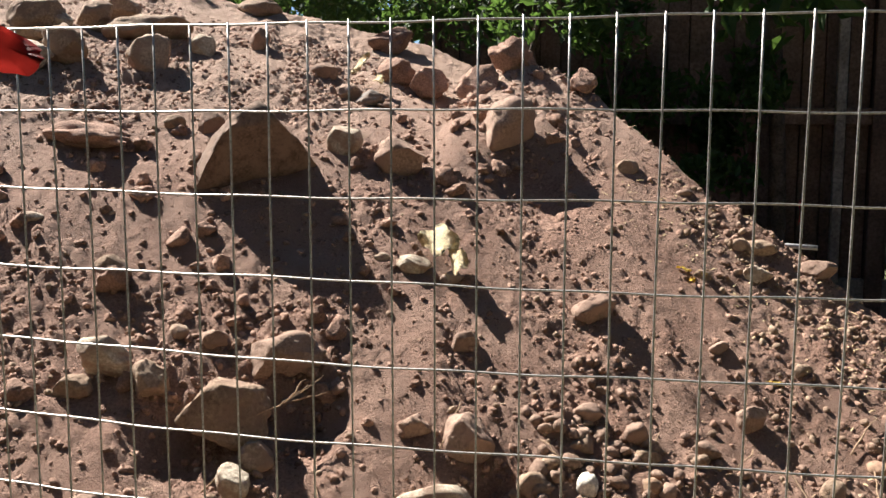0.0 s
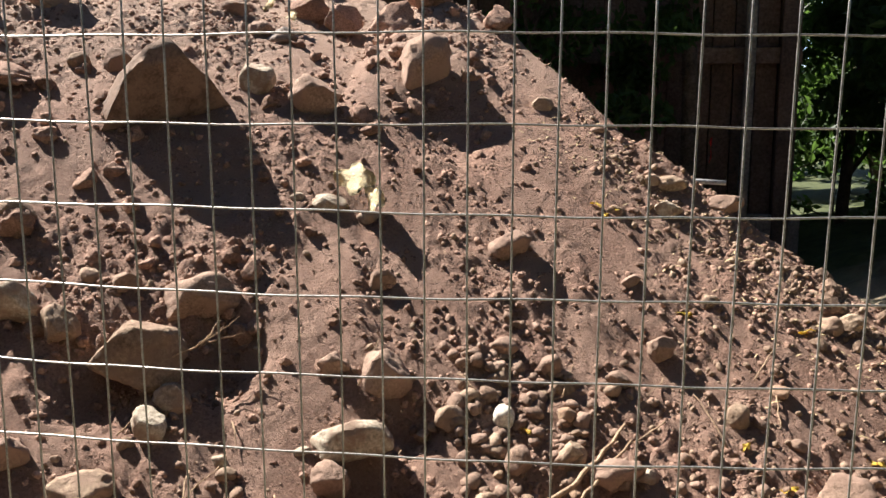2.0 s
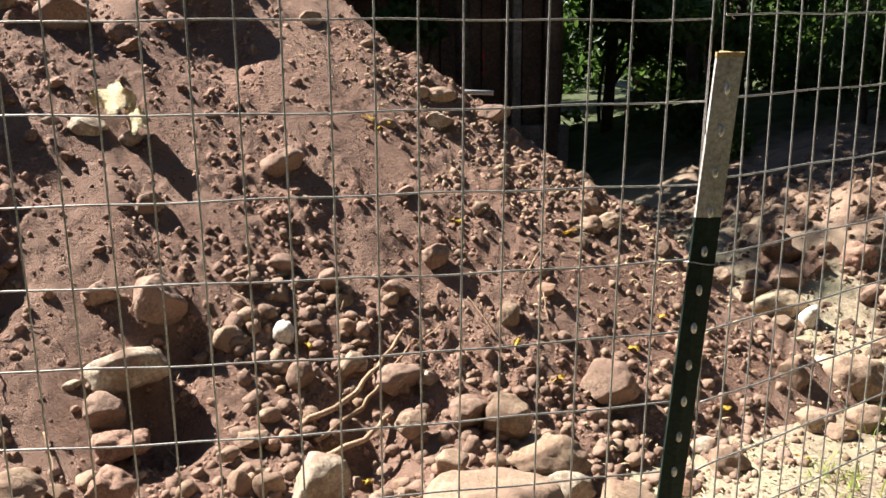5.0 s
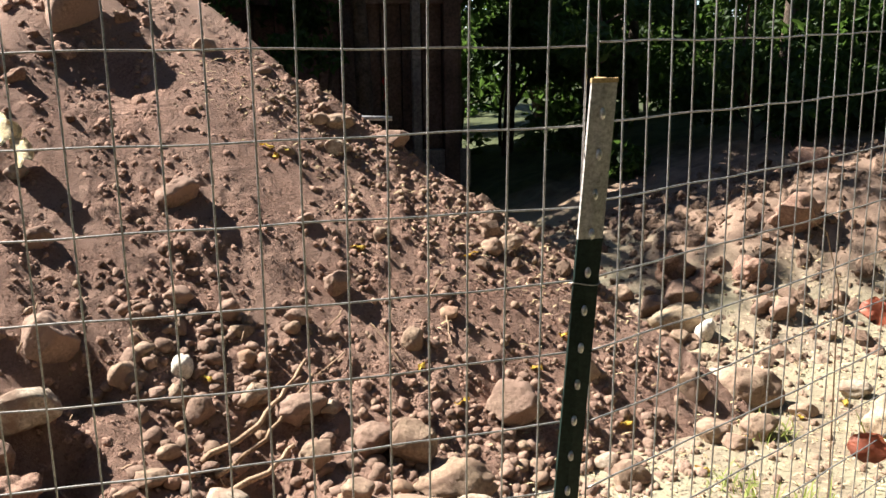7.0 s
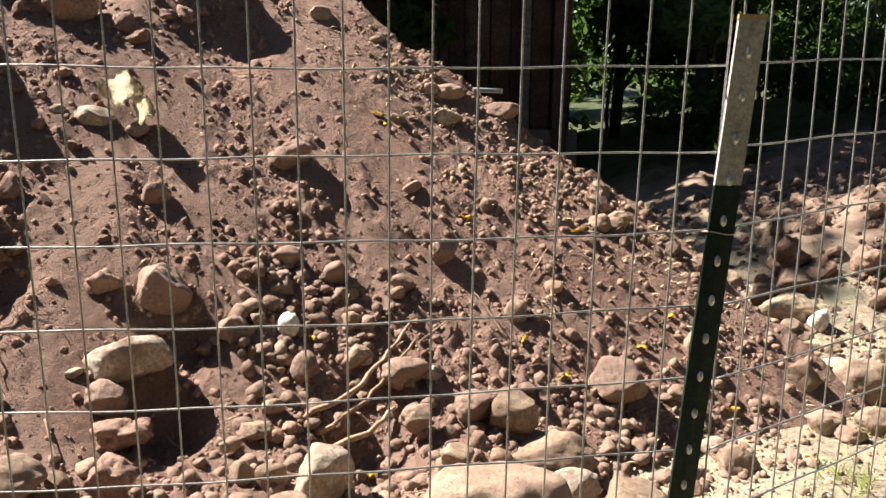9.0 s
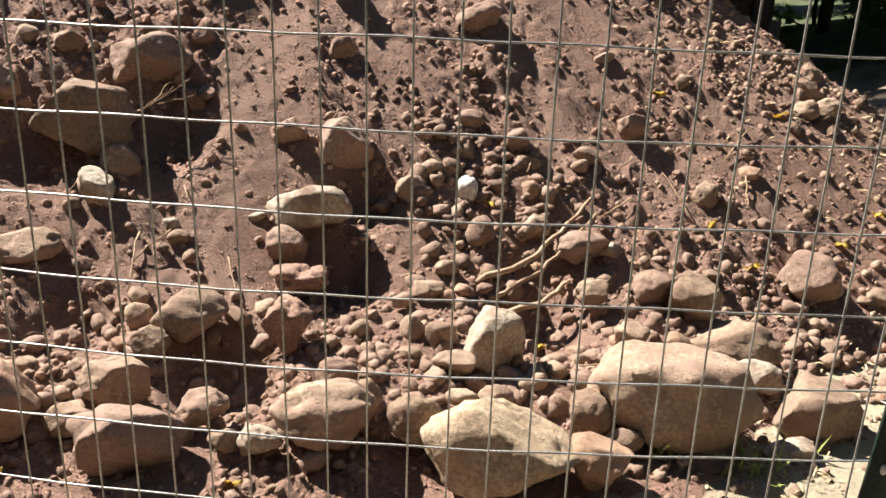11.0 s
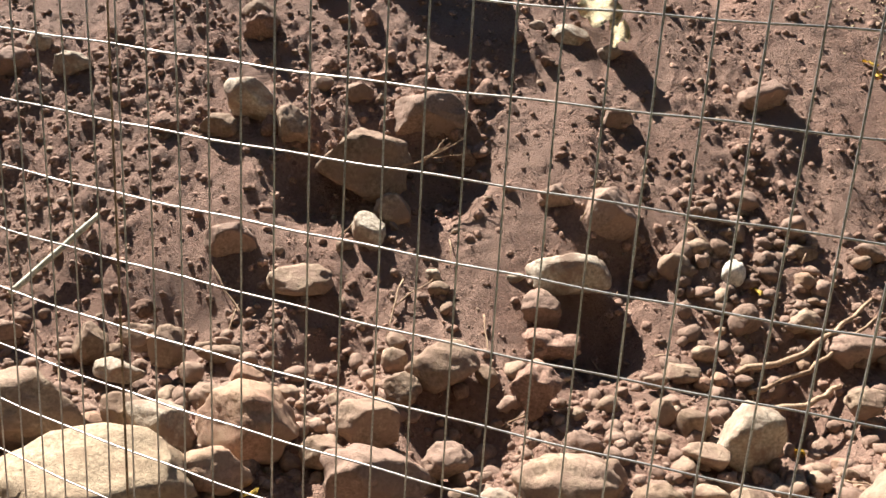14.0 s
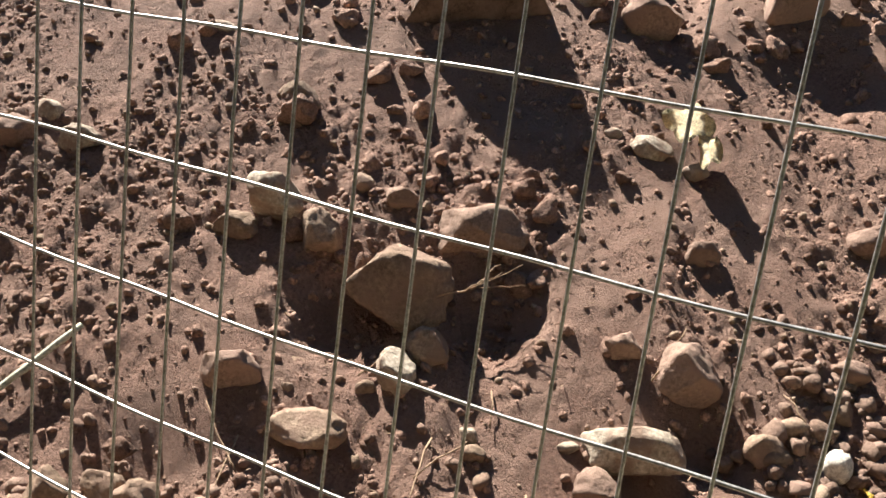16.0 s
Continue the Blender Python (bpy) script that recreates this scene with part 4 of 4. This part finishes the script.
# Tall unseen trees added behind and beside the viewer to block sky light.
for tx, ty, th, sp, sd in ((7, -1.6, 6, 2.4, 44), (8, 1, 6, 2.4, 45), (8.5, 5, 6, 2.4, 46), (6.6, 4.4, 4.5, 1.6, 48), (6.9, 6.2, 4.5, 1.6, 49), (-8.5, -1, 4.5, 2.2, 47)):
    tree(tx, ty, th, sp, 3000, 0.16, sd, "broad dark green tree added to close off the yard", 0.12, thick=0.12)


# ---- an unseen house block and tall trees, added behind the viewer to cut sky light ----
def house(x0, x1, y0, y1, height):
    ob = tagged(new("house"), "unseen dark brown timber house block added behind the viewer", "house")
    ob.location = (x0, y0, 0)
    w, d = x1 - x0, y1 - y0
    part("wall", box_bm(0, w, 0, d, -0.1, height), WOOD_DARK, ob, smooth=False)
    part("roof", box_bm(-0.4, w + 0.4, -0.4, d + 0.7, height + 0.005, height + 0.18), WOOD_DARK, ob, smooth=False)
    return ob


house(-8.0, 8.0, -7.5, -3.6, 5.6)
# Overhanging crowns out of view, added to darken the fill in the shadows.
for tx, ty, sd in ((-3.4, -2.6, 51), (0.4, -2.9, 52), (4.2, -2.4, 53)):
    tree(tx, ty, 8.0, 2.9, 5200, 0.2, sd, "broad dark green tree added to close off the yard", 0.45, thick=0.16)


# ---- odds and ends on the slope ----
def flat_leaf(name, label, category, x, y, z, length, width, turn, tilt, material, seed, lobes=5, lift=0.012, facing=None):
    """A thin crumpled leaf with a lobed edge."""
    rng = random.Random(seed)
    bm = bmesh.new()
    n = 26
    ring_o, ring_i = [], []
    for k in range(n):
        a = 2 * math.pi * k / n
        r = 1 + 0.22 * math.cos(lobes * a + seed) + rng.uniform(-0.08, 0.08)
        wave = lift * (math.sin(3 * a + seed) + rng.uniform(-0.4, 0.4))
        ring_o.append(bm.verts.new((length / 2 * r * math.cos(a), width / 2 * r * math.sin(a), wave)))
        ring_i.append(bm.verts.new((length / 4 * math.cos(a), width / 4 * math.sin(a), lift * 0.5 + wave * 0.3)))
    mid = bm.verts.new((0, 0, lift * 0.2))
    for k in range(n):
        j = (k + 1) % n
        bm.faces.new((ring_i[k], ring_o[k], ring_o[j], ring_i[j]))
        bm.faces.new((mid, ring_i[k], ring_i[j]))
    bmesh.ops.solidify(bm, geom=bm.faces[:], thickness=0.0012)
    ob = part(name, bm, material)
    tagged(ob, label, category)
    ob.location = (x, y, z)
    ob.rotation_euler = (radians(tilt[0]), radians(tilt[1]), radians(turn))
    if facing:
        ob.rotation_euler = (Vector(facing).to_track_quat("Z", "Y").to_matrix() @ Matrix.Rotation(radians(turn), 3, "Z")).to_euler()
    return ob


flat_leaf("large_leaf", "big pale yellow dry leaf lying on the slope", "leaf", -0.80, 3.62, 1.12, 0.19, 0.13, -35, (50, 5), YELLOW, 3, 4, facing=(-0.22, -0.66, 0.72))
flat_leaf("large_leaf", "big pale yellow dry leaf folded on the slope", "leaf", -0.71, 3.55, 1.055, 0.17, 0.07, -55, (50, 8), YELLOW, 8, 3, facing=(-0.25, -0.62, 0.74))
flat_leaf("large_leaf", "pale yellow dry leaf standing between stones", "leaf", -1.53, 4.87, 1.90, 0.13, 0.085, 70, (60, 10), YELLOW, 5, 4, facing=(-0.45, -0.65, 0.6))
flat_leaf("large_leaf", "pale yellow dry leaf lying between stones", "leaf", -1.40, 4.78, 1.815, 0.12, 0.06, -20, (40, 10), YELLOW, 6, 3, facing=(-0.45, -0.5, 0.7))
rng = random.Random(77)
for lx, ly in ((0.16, 3.86), (0.20, 3.90), (0.13, 3.90), (-0.09, 2.97), (0.62, 3.12), (0.74, 3.02), (1.05, 3.2), (0.45, 3.55), (0.9, 3.62), (1.35, 3.05), (1.75, 2.95), (2.05, 3.1), (1.5, 2.75), (0.25, 2.35), (-0.55, 1.85), (-1.05, 1.75), (0.1, 2.62), (1.2, 3.35), (2.3, 3.2), (1.9, 3.4)):
    flat_leaf("fallen_leaf", "small golden fallen leaf", "leaf", lx, ly, top_at(lx, ly) + 0.012, rng.uniform(0.035, 0.06), rng.uniform(0.02, 0.035), rng.uniform(0, 360), (rng.uniform(0, 40), rng.uniform(-20, 20)), GOLD, rng.randint(1, 99), 3, 0.006)["group"] = "fallen leaves"


def stick(name, label, category, points, r0, r1, material, knots=False, sides=7):
    radii = []
    for n in range(len(points)):
        t = n / (len(points) - 1)
        radii.append((r0 + (r1 - r0) * t) * (1.14 if knots and n % 4 == 2 else 1.0))
    v, fcs = tube(points, radii, sides)
    return tagged(mesh_object(name, v, fcs, material), label, category)


def along(ends, n, lift, wobble, seed):
    """Points along a broken line of places, lifted off the land, with a wobble."""
    rng = random.Random(seed)
    ends = [Vector(e) for e in ends]
    out = []
    for k in range(n):
        t = k / (n - 1) * (len(ends) - 1)
        i = min(int(t), len(ends) - 2)
        p = ends[i].lerp(ends[i + 1], t - i)
        out.append(p + Vector((rng.uniform(-1, 1), rng.uniform(-1, 1), rng.uniform(-1, 1))) * wobble + Vector((0, -0.3 * lift, lift)))
    return out


stick("stalk", "straight pale green woody stalk lying on the slope", "stick", along([(-2.041, 2.042, 0.283), (-1.962, 2.323, 0.464)], 13, 0.0, 0.001, 1), 0.0095, 0.0085, STALK, True)
stick("root", "forked dry brown root lying among gravel", "root", along([(-0.10, 2.70, 0.20), (0.046, 2.80, 0.235), (0.132, 2.89, 0.30), (0.22, 3.03, 0.37)], 14, 0.03, 0.006, 2), 0.010, 0.005, TWIG)
stick("root", "crooked dry brown root lying among gravel", "root", along([(-0.05, 2.67, 0.17), (0.08, 2.78, 0.21), (0.16, 2.86, 0.27), (0.24, 2.98, 0.34)], 12, 0.025, 0.007, 3), 0.008, 0.004, TWIG)
stick("root", "crooked dry brown root lying among gravel", "root", along([(-0.03, 2.62, 0.14), (0.10, 2.68, 0.17), (0.17, 2.76, 0.21)], 9, 0.02, 0.006, 4), 0.011, 0.006, TWIG)
for k, ends in enumerate((((-1.213, 2.82, 0.60), (-1.12, 2.88, 0.64), (-1.03, 2.96, 0.71)), ((-1.13, 2.87, 0.63), (-1.09, 2.95, 0.70)), ((-1.11, 2.88, 0.64), (-1.0, 2.93, 0.665)), ((-1.16, 2.85, 0.62), (-1.06, 2.90, 0.69)))):
    stick("twig", "thin dry branching twig on the slope", "twig", along(ends, 7, 0.02, 0.004, 10 + k), 0.0028, 0.0012, TWIG, sides=5)["group"] = "dry twigs"
rng = random.Random(91)
for k in range(26):
    lx = rng.uniform(-2.1, 0.9)
    ly = 2.5 + 0.369 * lx + rng.uniform(-0.25, 0.7)
    a, ln = rng.uniform(0, 6.28), rng.uniform(0.06, 0.2)
    e = (lx + ln * math.cos(a), ly + ln * math.sin(a))
    stick("twig", "thin dry twig lying on loose soil", "twig", along([(lx, ly, top_at(lx, ly) + 0.01), ((lx + e[0]) / 2, (ly + e[1]) / 2, top_at((lx + e[0]) / 2, (ly + e[1]) / 2) + 0.02), (*e, top_at(*e) + 0.012)], 6, 0.004, 0.004, k), 0.003, 0.0015, TWIG, sides=5)["group"] = "dry twigs"
stick("pipe", "short grey plastic pipe poking out of the heap", "pipe", along([(0.28, 4.36, 1.07), (0.68, 4.30, 1.055)], 4, 0.0, 0.0, 1), 0.011, 0.011, PLASTIC, sides=10)
flat_leaf("tape", "strip of red plastic marking tape in the shade", "tape", 0.93, 6.9, 1.02, 0.20, 0.03, 90, (80, 90), RED_TAPE, 4, 2, 0.008)


def blades(name, label, spots, length, width, material, seed, upright=0.25):
    """Many thin bent blades in one mesh."""
    rng = np.random.RandomState(seed)
    verts, faces = [], []
    z = np.maximum(pile_height(spots[:, 0], spots[:, 1]), ground_height(spots[:, 0], spots[:, 1]))
    for k in range(len(spots)):
        a = rng.uniform(0, 6.28)
        ln, wd, up = length * rng.uniform(0.4, 1.3), width * rng.uniform(0.6, 1.4), rng.uniform(0.02, upright)
        d, s = np.array([math.cos(a), math.sin(a), up]), np.array([-math.sin(a), math.cos(a), rng.uniform(-0.4, 0.4)])
        p = np.array([spots[k, 0], spots[k, 1], z[k] + 0.004])
        m, e = p + d * ln * 0.5 + (0, 0, 0.1 * ln), p + d * ln
        at = len(verts)
        verts += [p - s * wd, p + s * wd, m + s * wd, m - s * wd, e]
        faces += [(at, at + 1, at + 2), (at, at + 2, at + 3), (at + 3, at + 2, at + 4)]
    return tagged(mesh_object(name, verts, faces, material, smooth=False), label, name.replace("_", " "), kind="stuff")


nr = np.random.RandomState(55)
chaff = np.c_[nr.uniform(0.5, 3.6, 4600), nr.uniform(1.7, 4.3, 4600)]
chaff = chaff[(pile_form(chaff[:, 0], chaff[:, 1]) < 0.05) | (nr.uniform(0, 1, 4600) < 0.06)]
blades("chaff", "dry straw and chaff strewn over the ground", chaff, 0.035, 0.0022, STRAW, 1)
spots = np.c_[nr.uniform(-0.2, 1.5, 420), np.zeros(420)]
spots[:, 1] = 4.40 - 0.56 * np.clip(spots[:, 0], 0, 2) + nr.normal(-0.15, 0.14, 420)
blades("straw", "bits of straw caught on the edge of the heap", spots, 0.04, 0.002, STRAW, 2)
blades("straw", "bits of straw and root fibre on the slope", slope_spots(1100, 61), 0.035, 0.0014, TWIG, 3)
tuft = np.concatenate([np.c_[nr.normal(cx, 0.05, 60), nr.normal(cy, 0.05, 60)] for cx, cy in ((0.62, 2.18), (1.55, 2.62), (1.9, 3.0), (1.7, 2.45), (2.3, 2.9), (0.4, 2.2))])
blades("grass_tufts", "small yellow green grass tufts on the dry ground", tuft, 0.05, 0.0025, GRASS, 4, 1.6)


# ---- red leaves by the fence ----
def twig_with_leaves(label, base, points, leaves, material, leaf_label):
    ob = tagged(new("vine_twig"), label, "twig", "red-leaved twigs")
    ob.location = base
    v, fcs = tube(points, [0.0022 - 0.0012 * n / (len(points) - 1) for n in range(len(points))], 5)
    mesh_object("stem", v, fcs, TWIG, ob)
    for n, (x, y, z, ln, wd, turn, tx, ty) in enumerate(leaves):
        lf = flat_leaf("leaf", leaf_label, "", x, y, z, ln, wd, turn, (tx, ty), material, n + 2, 1, 0.005)
        lf.parent = ob
    return ob


twig_with_leaves("thin twig with dark red leaves by the fence", (-0.72, 1.0, 0.0), [(0, 0, 0), (-0.01, 0, 0.6), (0.0, -0.01, 1.2), (0.02, -0.02, 1.60)],
                 [(0.085, -0.03, 1.605, 0.10, 0.045, 8, 75, 18), (0.045, -0.02, 1.535, 0.06, 0.03, -20, 70, 30)], RED_LEAF, "dark red pointed leaf")
twig_with_leaves("thin bent twig with russet leaves behind the fence", (1.25, 1.72, 0.0), [(0, 0, 0), (0.03, 0.0, 0.5), (0.0, -0.02, 0.95), (-0.06, -0.06, 1.07), (-0.11, -0.09, 1.10)],
                 [(0.085, -0.03, 0.90, 0.085, 0.055, 10, 65, 10), (0.09, -0.05, 0.61, 0.085, 0.06, -15, 70, 5)], RUSSET_LEAF, "russet red leaf")
